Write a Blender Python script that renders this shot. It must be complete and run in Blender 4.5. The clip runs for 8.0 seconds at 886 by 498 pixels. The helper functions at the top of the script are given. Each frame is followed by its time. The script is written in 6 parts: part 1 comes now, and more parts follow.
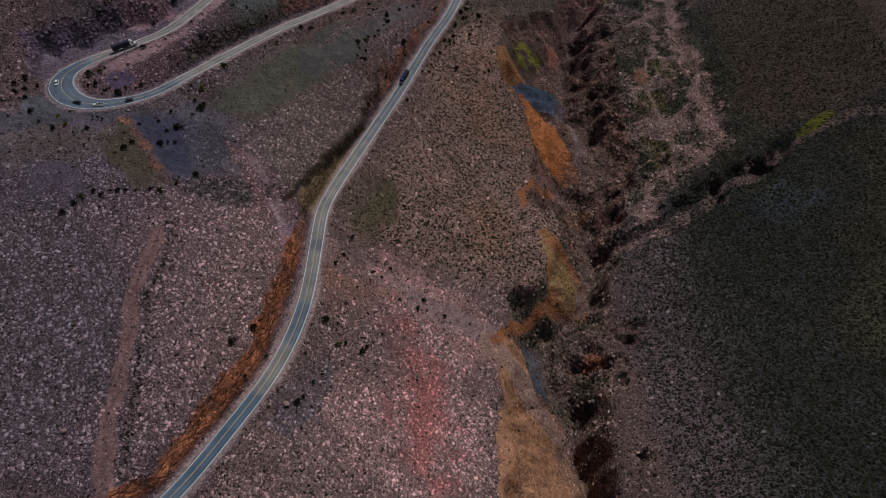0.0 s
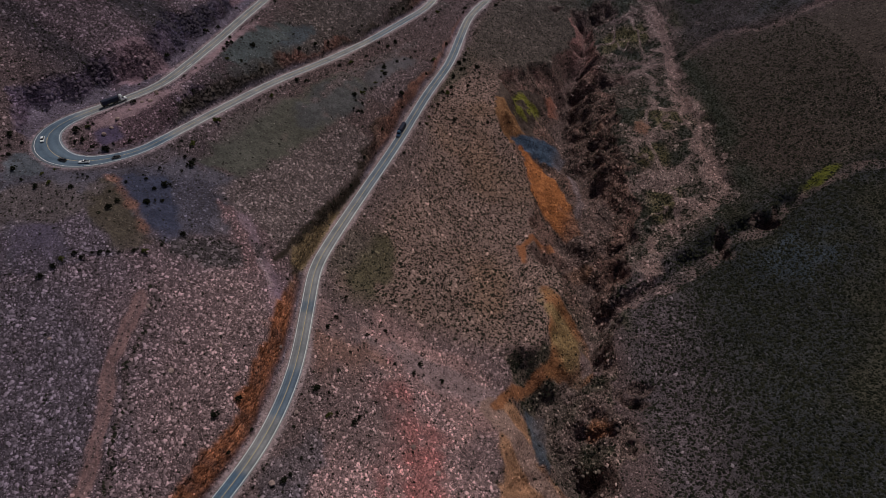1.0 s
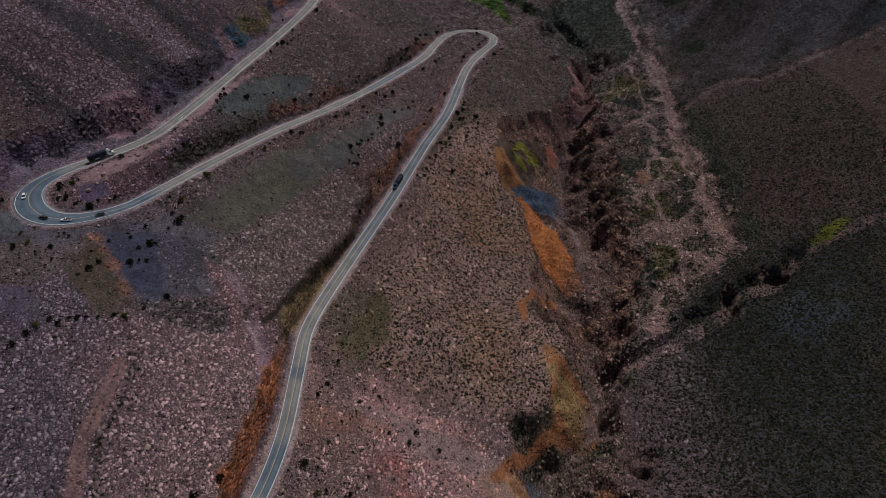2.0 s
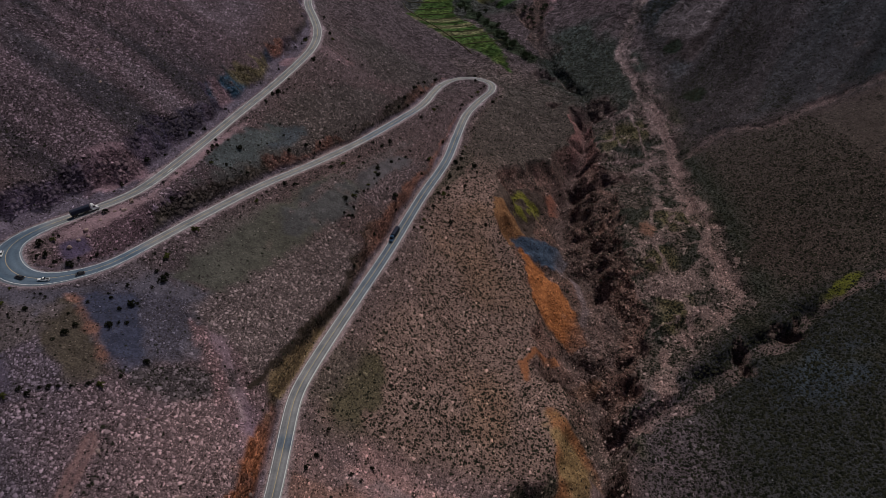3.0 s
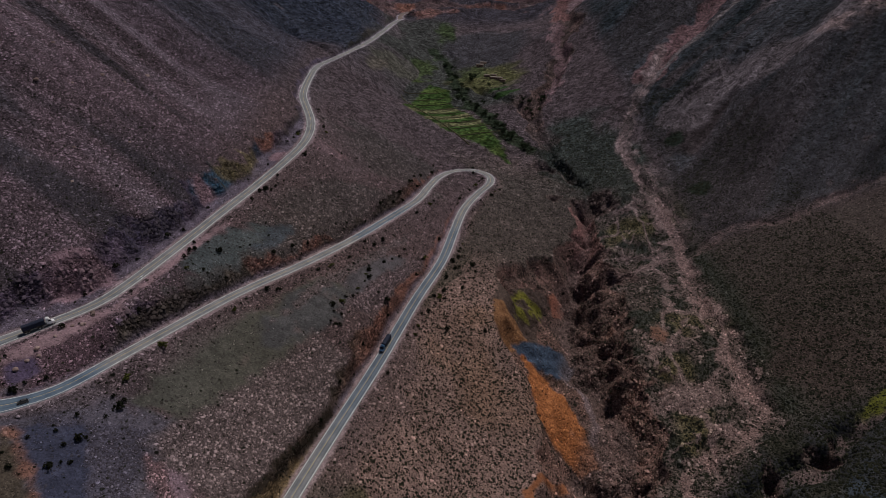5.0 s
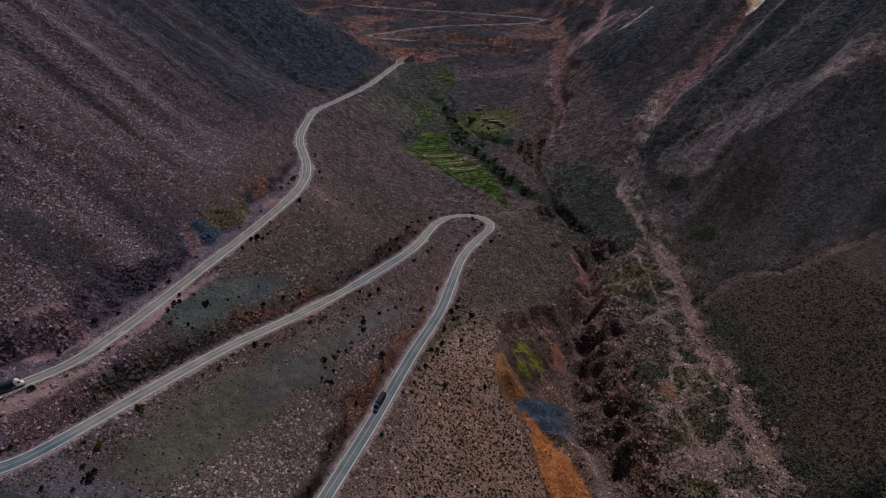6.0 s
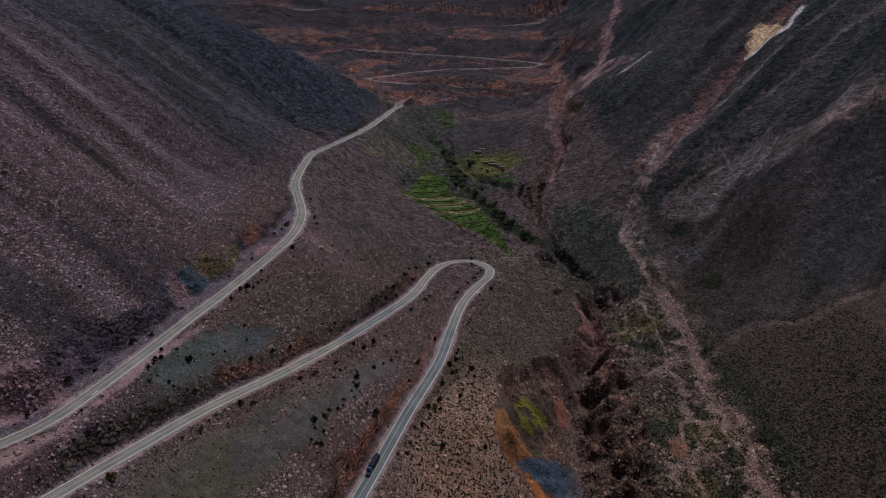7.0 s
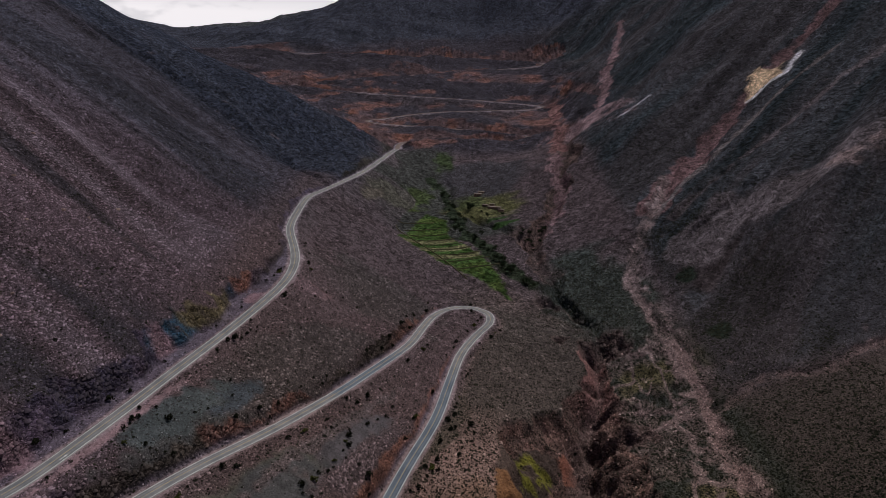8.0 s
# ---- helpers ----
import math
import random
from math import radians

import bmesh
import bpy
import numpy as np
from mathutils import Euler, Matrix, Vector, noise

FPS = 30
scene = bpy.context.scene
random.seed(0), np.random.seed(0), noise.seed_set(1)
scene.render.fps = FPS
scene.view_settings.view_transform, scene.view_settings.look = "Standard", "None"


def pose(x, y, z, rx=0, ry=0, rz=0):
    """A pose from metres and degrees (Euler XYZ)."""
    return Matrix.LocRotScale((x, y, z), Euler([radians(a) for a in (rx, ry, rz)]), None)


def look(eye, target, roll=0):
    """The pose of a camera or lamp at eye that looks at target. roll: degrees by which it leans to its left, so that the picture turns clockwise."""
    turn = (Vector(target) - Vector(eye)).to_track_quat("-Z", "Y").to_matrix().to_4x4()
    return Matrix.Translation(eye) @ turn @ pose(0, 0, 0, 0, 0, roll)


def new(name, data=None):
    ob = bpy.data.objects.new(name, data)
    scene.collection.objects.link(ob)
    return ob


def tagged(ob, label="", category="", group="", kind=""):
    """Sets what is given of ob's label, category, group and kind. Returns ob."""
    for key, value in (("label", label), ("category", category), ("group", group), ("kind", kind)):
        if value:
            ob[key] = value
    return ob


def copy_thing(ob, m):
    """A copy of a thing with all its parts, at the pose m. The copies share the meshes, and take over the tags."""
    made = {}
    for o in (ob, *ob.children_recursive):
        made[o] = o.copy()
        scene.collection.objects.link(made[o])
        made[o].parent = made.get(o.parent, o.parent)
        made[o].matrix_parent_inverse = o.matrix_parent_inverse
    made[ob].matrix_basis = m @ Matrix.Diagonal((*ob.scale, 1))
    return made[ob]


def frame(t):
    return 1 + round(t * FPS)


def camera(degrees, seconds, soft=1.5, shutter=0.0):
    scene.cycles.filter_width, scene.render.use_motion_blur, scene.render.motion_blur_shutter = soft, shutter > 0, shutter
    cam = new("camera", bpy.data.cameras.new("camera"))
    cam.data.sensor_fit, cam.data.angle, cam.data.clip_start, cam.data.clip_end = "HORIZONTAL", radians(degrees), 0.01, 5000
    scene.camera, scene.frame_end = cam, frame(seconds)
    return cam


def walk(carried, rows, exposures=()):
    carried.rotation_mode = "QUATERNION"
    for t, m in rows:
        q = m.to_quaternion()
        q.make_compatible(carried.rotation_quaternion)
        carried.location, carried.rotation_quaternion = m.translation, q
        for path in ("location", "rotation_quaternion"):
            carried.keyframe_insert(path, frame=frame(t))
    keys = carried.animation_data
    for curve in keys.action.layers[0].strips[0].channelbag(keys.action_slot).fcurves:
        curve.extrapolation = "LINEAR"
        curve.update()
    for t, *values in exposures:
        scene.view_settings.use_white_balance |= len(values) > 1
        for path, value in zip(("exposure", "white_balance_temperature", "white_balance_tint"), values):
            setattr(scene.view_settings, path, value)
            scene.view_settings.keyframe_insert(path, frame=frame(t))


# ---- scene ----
cam = camera(69.0, 8.0, soft=0.5)
PATH = [
    (0.0, 0.0, 0.0, 310.0, 48.254, 0.0, 0.0),
    (1.0, 0.82, 17.03, 310.0, 51.644, -0.068, -0.048),
    (2.0, 1.639, 34.059, 310.0, 55.055, -0.142, -0.091),
    (3.0, 2.459, 51.089, 310.0, 58.487, -0.222, -0.13),
    (4.0, 3.279, 68.118, 310.0, 61.942, -0.308, -0.164),
    (5.0, 4.098, 85.148, 310.0, 65.419, -0.4, -0.195),
    (6.0, 4.918, 102.177, 310.0, 68.918, -0.498, -0.22),
    (7.0, 5.738, 119.207, 310.0, 72.438, -0.602, -0.242),
    (8.0, 6.557, 136.236, 310.0, 75.981, -0.712, -0.259),
]
walk(cam, [(t, pose(*p)) for t, *p in PATH])

# ---- light: high sun ahead and to the right, thin sky ----
SUN_AZ, SUN_EL = radians(28.0), radians(60.0)   # azimuth from +y towards +x
world = bpy.data.worlds.new("sky")
scene.world = world
world.use_nodes = True
wn, wl = world.node_tree.nodes, world.node_tree.links
wn.clear()
sky = wn.new("ShaderNodeTexSky")
sky.sky_type = "NISHITA"
sky.sun_disc = False
sky.sun_elevation, sky.sun_rotation = SUN_EL, SUN_AZ
sky.altitude = 3000
bg = wn.new("ShaderNodeBackground")
bg.inputs["Strength"].default_value = 0.05
wo = wn.new("ShaderNodeOutputWorld")
where = wn.new("ShaderNodeTexCoord")
spot = wn.new("ShaderNodeMapping")
spot.inputs["Scale"].default_value = (2.2, 2.2, 7.0)
puff = wn.new("ShaderNodeTexNoise")
puff.inputs["Scale"].default_value, puff.inputs["Detail"].default_value, puff.inputs["Roughness"].default_value = 2.6, 7.0, 0.58
band = wn.new("ShaderNodeMapRange")
band.inputs[1].default_value, band.inputs[2].default_value = 0.30, 0.52
cloud = wn.new("ShaderNodeBackground")
cloud.inputs["Color"].default_value, cloud.inputs["Strength"].default_value = (1.0, 0.955, 0.985, 1), 2.0
both = wn.new("ShaderNodeMixShader")
wl.new(where.outputs["Generated"], spot.inputs[0])
wl.new(spot.outputs[0], puff.inputs["Vector"])
wl.new(puff.outputs["Fac"], band.inputs[0])
lift = wn.new("ShaderNodeSeparateXYZ")
wl.new(where.outputs["Generated"], lift.inputs[0])
thin = wn.new("ShaderNodeMapRange")
thin.inputs[1].default_value, thin.inputs[2].default_value, thin.inputs[3].default_value, thin.inputs[4].default_value = 0.10, 0.20, 1.0, 0.0
wl.new(lift.outputs["Z"], thin.inputs[0])
share = wn.new("ShaderNodeMath")
share.operation = "MULTIPLY"
wl.new(band.outputs[0], share.inputs[0])
wl.new(thin.outputs[0], share.inputs[1])
wl.new(share.outputs[0], both.inputs[0])
wl.new(sky.outputs[0], bg.inputs[0])
wl.new(bg.outputs[0], both.inputs[1])
wl.new(cloud.outputs[0], both.inputs[2])
wl.new(both.outputs[0], wo.inputs[0])
sun_data = bpy.data.lights.new("sun", "SUN")
sun_data.energy, sun_data.angle, sun_data.color = 5.0, radians(0.6), (1.0, 0.96, 0.93)
sun = new("sun", sun_data)
sun.matrix_world = look((math.sin(SUN_AZ) * 900, math.cos(SUN_AZ) * 900, 900 * math.tan(SUN_EL)), (0, 0, 0))
scene.view_settings.exposure = -1.14


# ---- noise and line tools ----
def lattice(x, y, size, seed):
    """Smooth value noise in -1..1 with features of about size metres."""
    table = np.random.RandomState(seed).uniform(-1, 1, (256, 256)).astype(np.float32)
    u, v = x / size + 57.3 * seed, y / size + 31.7 * seed
    iu, iv = np.floor(u).astype(np.int64), np.floor(v).astype(np.int64)
    fu, fv = u - iu, v - iv
    fu, fv = fu * fu * (3 - 2 * fu), fv * fv * (3 - 2 * fv)
    a, b = table[iu & 255, iv & 255], table[(iu + 1) & 255, iv & 255]
    c, d = table[iu & 255, (iv + 1) & 255], table[(iu + 1) & 255, (iv + 1) & 255]
    return (a * (1 - fu) + b * fu) * (1 - fv) + (c * (1 - fu) + d * fu) * fv


def fbm(x, y, size, seed, octaves=4, gain=0.5):
    total, amp = 0.0, 1.0
    for k in range(octaves):
        total = total + amp * lattice(x, y, size / 2 ** k, seed + k)
        amp *= gain
    return total


def ridged(x, y, size, seed, octaves=3):
    total, amp = 0.0, 1.0
    for k in range(octaves):
        total = total + amp * (1 - 2 * np.abs(lattice(x, y, size / 2 ** k, seed + 11 * k)))
        amp *= 0.5
    return total


def smooth(a, b, v):
    t = np.clip((v - a) / (b - a), 0, 1)
    return t * t * (3 - 2 * t)


def spline(points, step):
    """A smooth line through the points, sampled about every step metres."""
    p = np.array(points, float)
    p = np.vstack([2 * p[0] - p[1], p, 2 * p[-1] - p[-2]])
    out = []
    for i in range(1, len(p) - 2):
        n = max(2, int(np.linalg.norm(p[i + 1, :2] - p[i, :2]) / step))
        for t in np.arange(n) / n:
            out.append(0.5 * (2 * p[i] + (p[i + 1] - p[i - 1]) * t + (2 * p[i - 1] - 5 * p[i] + 4 * p[i + 1] - p[i + 2]) * t * t
                              + (3 * p[i] - p[i - 1] - 3 * p[i + 1] + p[i + 2]) * t ** 3))
    out.append(p[-2])
    return np.array(out)


def even(line, passes=6):
    """Evens the heights and bends of a sampled line, ends kept."""
    line = line.copy()
    for _ in range(passes):
        line[1:-1] = 0.25 * line[:-2] + 0.5 * line[1:-1] + 0.25 * line[2:]
    return line


def near_line(x, y, line, reach):
    """For each place: distance to the line, side (left is positive) and the line's other columns there; inf beyond reach."""
    dist = np.full(x.shape, np.inf, np.float64)
    side = np.zeros(x.shape)
    vals = np.zeros((line.shape[1] - 2,) + x.shape)
    for k in range(len(line) - 1):
        a, b = line[k], line[k + 1]
        lo, hi = np.minimum(a[:2], b[:2]) - reach, np.maximum(a[:2], b[:2]) + reach
        pick = np.nonzero((x > lo[0]) & (x < hi[0]) & (y > lo[1]) & (y < hi[1]))[0]
        if len(pick) == 0:
            continue
        px, py = x[pick] - a[0], y[pick] - a[1]
        dx, dy = b[0] - a[0], b[1] - a[1]
        t = np.clip((px * dx + py * dy) / (dx * dx + dy * dy + 1e-9), 0, 1)
        ex, ey = px - t * dx, py - t * dy
        d = np.hypot(ex, ey)
        better = d < dist[pick]
        sel = pick[better]
        dist[sel] = d[better]
        side[sel] = np.sign(dx * py - dy * px)[better]
        for j in range(vals.shape[0]):
            vals[j][sel] = (a[2 + j] + (b[2 + j] - a[2 + j]) * t)[better]
    return dist, side, vals


# ---- the plan: roads, streams and landforms (x, y, z in metres) ----
ROAD_VALLEY = [(-150, 40, 82), (-122, 82, 86), (-98, 113, 89), (-84, 138, 91), (-70, 169, 93), (-63, 201, 96.5), (-62, 238, 102), (-62, 260, 104),
               (-58, 279, 105), (-46, 321, 106), (-28, 376, 110), (-10, 432, 117), (6, 481, 120), (15, 527, 122), (24, 570, 124),
               (38, 606, 125), (49, 628, 126), (49, 650, 126.5), (34, 663, 127), (17, 658, 127.5), (4, 636, 129), (-4, 600, 133),
               (-13, 554, 137), (-30, 513, 139.5)]
ROAD_MIDDLE = [(-30, 513, 139.5), (-51, 468, 142), (-75, 424, 145), (-101, 384, 147.5), (-122, 342, 150), (-139, 308, 151.5), (-146, 295, 152),
               (-155, 286, 153), (-167, 279.5, 154), (-179, 280, 156), (-188, 288, 158.5), (-190, 298, 160.5), (-184, 308, 161.8), (-174, 318, 162.6),
               (-161, 331, 163.4), (-149, 347, 164.5), (-136, 391, 167.5), (-125, 433, 171), (-115, 470, 174)]
ROAD_UPPER = [(-115, 470, 174), (-106, 504, 177.5), (-97, 545, 182), (-96, 575, 185), (-100, 602, 187.5), (-108, 631, 190), (-119, 670, 193.5),
              (-124, 720, 197), (-127, 788, 200), (-118, 828, 201.5), (-104, 885, 203.5), (-88, 965, 206), (-76, 1060, 210), (-68, 1130, 213), (-60, 1168, 215)]
GORGE = [(80, 90, 4, 44, 12), (77, 125, 6, 45, 12), (75, 155, 8, 47, 14), (68, 191, 12, 36, 25), (57, 225, 23, 26, 36), (72, 242, 28, 26, 20), (88, 266, 28, 26, 12),
         (93, 291, 30, 27, 11), (92, 318, 33, 32, 20), (88, 336, 40, 34, 26), (98, 366, 53, 38, 26), (99, 396, 57, 46, 30), (95, 432, 58, 50, 34),
         (95, 485, 66, 42, 38), (112, 532, 74, 22, 30), (128, 579, 80, 14, 11), (131, 640, 90, 13, 10), (122, 681, 97, 11, 9),
         (111, 730, 106, 10, 9), (105, 800, 116, 11, 12), (88, 844, 126, 10, 12), (57, 894, 138, 8, 9), (28, 965, 150, 8, 8), (12, 1060, 172, 6, 6)]
BRANCH = [(105, 800, 116, 10, 10), (130, 860, 134, 14, 12), (158, 930, 152, 14, 14), (178, 1000, 170, 16, 14), (196, 1090, 196, 24, 20),
          (222, 1200, 232, 30, 26), (240, 1330, 280, 26, 22), (262, 1500, 345, 22, 20)]
WASH = [(262, 860, 168, 4, 4), (236, 800, 156, 5, 5), (205, 750, 146, 7, 7), (184, 700, 134, 8, 7), (187, 637, 121, 8, 7), (188, 581, 111, 8, 7), (187, 534, 101, 7, 6),
        (186, 500, 95, 7, 6), (183, 450, 86, 8, 6), (185, 406, 78, 8, 6), (181, 376, 73, 8, 6), (158, 358, 63, 10, 9), (139, 340, 59, 12, 10), (122, 311, 52, 10, 9), (97, 291, 34, 6, 6)]
SIDE_GULLY = [(330, 345, 138, 5, 5), (270, 357, 114, 8, 8), (247, 359, 102, 8, 8), (227, 352, 88, 9, 9), (194, 336, 66, 12, 11), (170, 333, 56, 13, 12), (142, 310, 50, 12, 12), (97, 291, 34, 6, 6)]
HILL_GULLY = [(420, 520, 170, 5, 5), (345, 545, 142, 6, 6), (277, 539, 125, 7, 7), (249, 542, 117, 7, 7), (222, 540, 109, 8, 8), (192, 528, 100, 6, 6)]
SPUR_GULLY = [(-118, 850, 199, 6, 6), (-170, 905, 206, 10, 10), (-236, 980, 226, 14, 14), (-288, 985, 262, 14, 14), (-340, 975, 312, 12, 12), (-430, 985, 372, 10, 10)]
EAST_GULLY = [(228, 800, 184, 5, 5), (259, 842, 200, 12, 12), (331, 923, 240, 16, 16), (404, 1000, 300, 18, 18), (480, 1060, 352, 16, 16), (600, 1150, 430, 12, 12)]
EAST_RILL = [(245, 770, 180, 4, 4), (300, 818, 216, 9, 9), (372, 868, 256, 13, 13), (450, 905, 300, 14, 14), (560, 960, 372, 12, 12)]
EAST_HOLLOW = [(250, 730, 172, 4, 4), (300, 752, 206, 9, 9), (360, 790, 250, 12, 12), (440, 812, 300, 14, 14), (560, 840, 370, 12, 12)]
TERRACE_DITCH = [(-52, 240, 100, 3, 3), (-38, 232, 90, 4, 4), (-15, 232, 76, 5, 5), (10, 226, 60, 7, 7), (32, 222, 46, 9, 9), (50, 226, 24, 9, 9)]

LANDFORMS = [
    # terrace between the valley road and the gorge
    [(-52, 171, 84), (-33, 171, 73), (0, 172, 55), (22, 150, 46), (25, 100, 42), (-20, 110, 66), (-16, 205, 67), (-42, 214, 84), (24, 190, 49), (27, 223, 50), (-46, 249, 96)],
    [(-18, 276, 84), (17, 268, 62), (55, 240, 53), (68, 262, 54), (66, 285, 57), (58, 310, 63), (33, 357, 76), (56, 336, 65), (66, 360, 73), (57, 392, 83), (48, 445, 105)],
    [(0, 433, 118), (8, 467, 119), (45, 480, 109), (60, 530, 108), (70, 590, 112), (85, 640, 116), (75, 690, 122), (54, 505, 110), (14, 400, 100), (30, 430, 107)],
    # slope between the middle and valley roads
    [(-60, 330, 114), (-58, 367, 124), (-10, 520, 131), (12, 600, 127), (-86, 250, 117), (-86, 253, 117), (-116, 273, 136), (-108, 222, 127), (-147, 243, 147), (-50, 390, 130)],
    # stony slope below the hairpin
    [(-76, 176, 97), (-106, 161, 109), (-113, 204, 122), (-148, 170, 121), (-127, 182, 120), (-160, 210, 138), (-140, 120, 106), (-220, 130, 132), (-240, 220, 160), (-200, 60, 105)],
    # slope between the middle and upper roads
    [(-88, 440, 151), (-62, 470, 146), (-93, 410, 152), (-65, 449, 147), (-75, 556, 165), (-86, 577, 170), (-40, 600, 152), (-20, 660, 143), (-42, 729, 158), (-80, 650, 172), (10, 700, 133)],
    # mountain side above the upper road
    [(-160, 354, 180), (-171, 428, 201), (-158, 395, 186), (-195, 325, 176), (-202, 313, 172), (-135, 511, 196), (-112, 540, 192), (-145, 445, 192), (-240, 500, 248), (-225, 420, 218)],
    [(-171, 553, 206), (-208, 592, 233), (-189, 616, 220), (-280, 400, 246), (-400, 400, 312), (-300, 560, 288), (-420, 560, 360), (-650, 560, 490), (-620, 400, 430), (-380, 240, 240)],
    [(-155, 720, 216), (-230, 720, 258), (-330, 720, 316), (-480, 720, 402), (-700, 720, 528), (-165, 840, 214), (-225, 860, 246), (-310, 860, 296), (-430, 860, 366), (-600, 870, 465)],
    # the far spur, its foot and its crest
    [(-104, 1000, 212), (-95, 1090, 218), (-150, 960, 212), (-90, 1160, 224), (-150, 1130, 260), (-230, 1112, 303), (-380, 1160, 362), (-525, 1185, 430), (-800, 1240, 560), (-200, 1250, 268), (-420, 1330, 330)],
    # meadow and village shelf
    [(-43, 857, 154), (-2, 771, 147), (36, 719, 139), (70, 707, 131), (68, 800, 146), (40, 840, 148), (70, 862, 156), (30, 930, 160), (-60, 960, 172), (100, 940, 168), (-20, 1060, 182), (90, 1080, 190)],
    # fan between the gorge and the eastern wash
    [(134, 445, 88), (138, 511, 90), (159, 431, 88), (170, 404, 80), (159, 335, 68), (118, 354, 60), (125, 590, 103), (110, 600, 112), (150, 640, 122), (150, 700, 136), (155, 780, 152), (120, 385, 68)],
    # eastern shrub fan
    [(216, 255, 72), (195, 272, 70), (220, 319, 87), (168, 207, 61), (150, 208, 54), (108, 176, 40), (104, 235, 37), (125, 260, 49), (110, 110, 44), (180, 120, 62), (300, 250, 108), (420, 200, 150), (300, 100, 96)],
    # eastern hill between its gullies
    [(244, 414, 110), (205, 420, 96), (202, 470, 104), (214, 520, 110), (260, 480, 130), (330, 440, 156), (276, 400, 118), (290, 310, 112), (420, 400, 196), (600, 300, 262)],
    # eastern mountain
    [(205, 593, 124), (220, 620, 130), (287, 638, 171), (229, 672, 146), (294, 728, 202), (381, 720, 252), (320, 874, 231), (412, 968, 298), (391, 998, 290), (262, 1045, 266), (300, 560, 140)],
    [(203, 803, 182), (215, 900, 206), (520, 640, 300), (650, 720, 400), (650, 1000, 440), (900, 800, 560), (480, 520, 224), (700, 480, 330), (420, 1250, 380), (800, 1300, 600)],
    # head of the valley and the skyline
    [(-60, 1215, 217), (60, 1225, 217), (170, 1220, 222), (-150, 1440, 270), (50, 1420, 267), (190, 1420, 272), (-300, 1590, 308), (-100, 1640, 322), (150, 1720, 348), (-560, 1975, 404), (-100, 1910, 390), (200, 1880, 384)],
    [(-200, 1230, 262), (-330, 1290, 292), (-450, 1350, 330), (-620, 1420, 380), (-150, 1240, 236), (-420, 1560, 318), (-760, 1800, 400), (-120, 1200, 232)],
    [(-1500, 3700, 520), (-900, 2100, 430), (-1150, 2700, 520), (-760, 2600, 520), (-590, 2660, 545), (-330, 2600, 612), (-400, 2200, 480), (0, 2500, 700), (100, 2150, 500), (650, 2400, 880), (1300, 2000, 900), (-1200, 2000, 700), (-1100, 1400, 640), (1500, 1000, 850), (-1000, 700, 680)],
    [(-500, 0, 215), (-900, 200, 450), (0, -150, 30), (500, -100, 130), (1200, 100, 480), (80, -150, 0), (-250, -100, 110), (1400, 500, 640), (-1500, 1000, 900), (-300, 3900, 600), (900, 3900, 900)],
]
HEAD_ROADS = [
    [(-60, 1168, 215), (-60, 1222, 218), (-42, 1238, 221), (28, 1242, 222), (113, 1243, 223), (152, 1248, 224), (172, 1260, 227), (156, 1272, 230), (78, 1296, 236), (-32, 1321, 242)],
    [(-32, 1321, 242), (-110, 1334, 246), (-130, 1347, 249), (-107, 1362, 252), (-13, 1405, 263), (108, 1426, 268), (187, 1437, 271), (216, 1452, 275), (191, 1469, 279), (90, 1497, 286)],
    [(90, 1497, 286), (-37, 1522, 292), (-159, 1542, 298), (-253, 1561, 302), (-299, 1573, 305), (-316, 1594, 311), (-287, 1617, 316), (-195, 1652, 325), (-19, 1716, 341), (146, 1771, 355)],
    [(146, 1771, 355), (234, 1806, 364), (270, 1834, 371), (233, 1864, 378), (37, 1886, 383), (-114, 1897, 386), (-354, 1931, 395), (-576, 1969, 404)],
]
PITS = [(197, 343, 9, 6, 0.3, 11), (166, 334, 5, 14, -0.25, 13), (121, 348, 8, 9, 0.2, 9), (109, 521, 15, 12, 0.5, 12), (134, 459, 7, 5, 0.0, 7),
        (130, 512, 15, 10, 0.2, 11), (139, 616, 13, 10, 0.4, 13), (104, 677, 8, 14, 0.5, 11), (66, 327, 18, 12, 0.3, 20), (102, 230, 8, 6, 0.0, 11), (106, 241, 6, 4, 0.3, 6),
        (128, 612, 9, 12, 0.3, 12), (115, 570, 9, 7, 0.2, 11), (127, 541, 10, 7, 0.2, 10), (112, 486, 11, 8, 0.3, 10), (106, 462, 7, 6, 0.0, 8),
        (112, 440, 8, 6, 0.2, 9), (111, 420, 7, 6, 0.0, 9), (105, 397, 9, 8, 0.2, 10), (104, 347, 8, 6, 0.2, 8), (102, 621, 7, 7, 0.0, 8)]


def widened(line):
    """Adds the road's breadth, which grows round the western hairpin."""
    near_bend = np.exp(-((line[:, 0] + 181) ** 2 + (line[:, 1] - 288) ** 2) / 21.0 ** 2)
    return np.column_stack([line, 1 + 0.95 * near_bend])


roads = [widened(even(spline(r, 3.0))) for r in (ROAD_VALLEY, ROAD_MIDDLE, ROAD_UPPER)]
head_roads = [widened(even(spline(r, 6.0), 2)) for r in HEAD_ROADS]
turn_at, bend = int(np.argmax(roads[0][:, 1])), int(np.argmin(roads[1][:, 0]))
LEG_A, LEG_B = roads[0][:turn_at - 4], np.vstack([roads[0][turn_at + 6:], roads[1][1:bend - 5]])
LEG_C = np.vstack([roads[1][bend + 5:], roads[2][1:]])
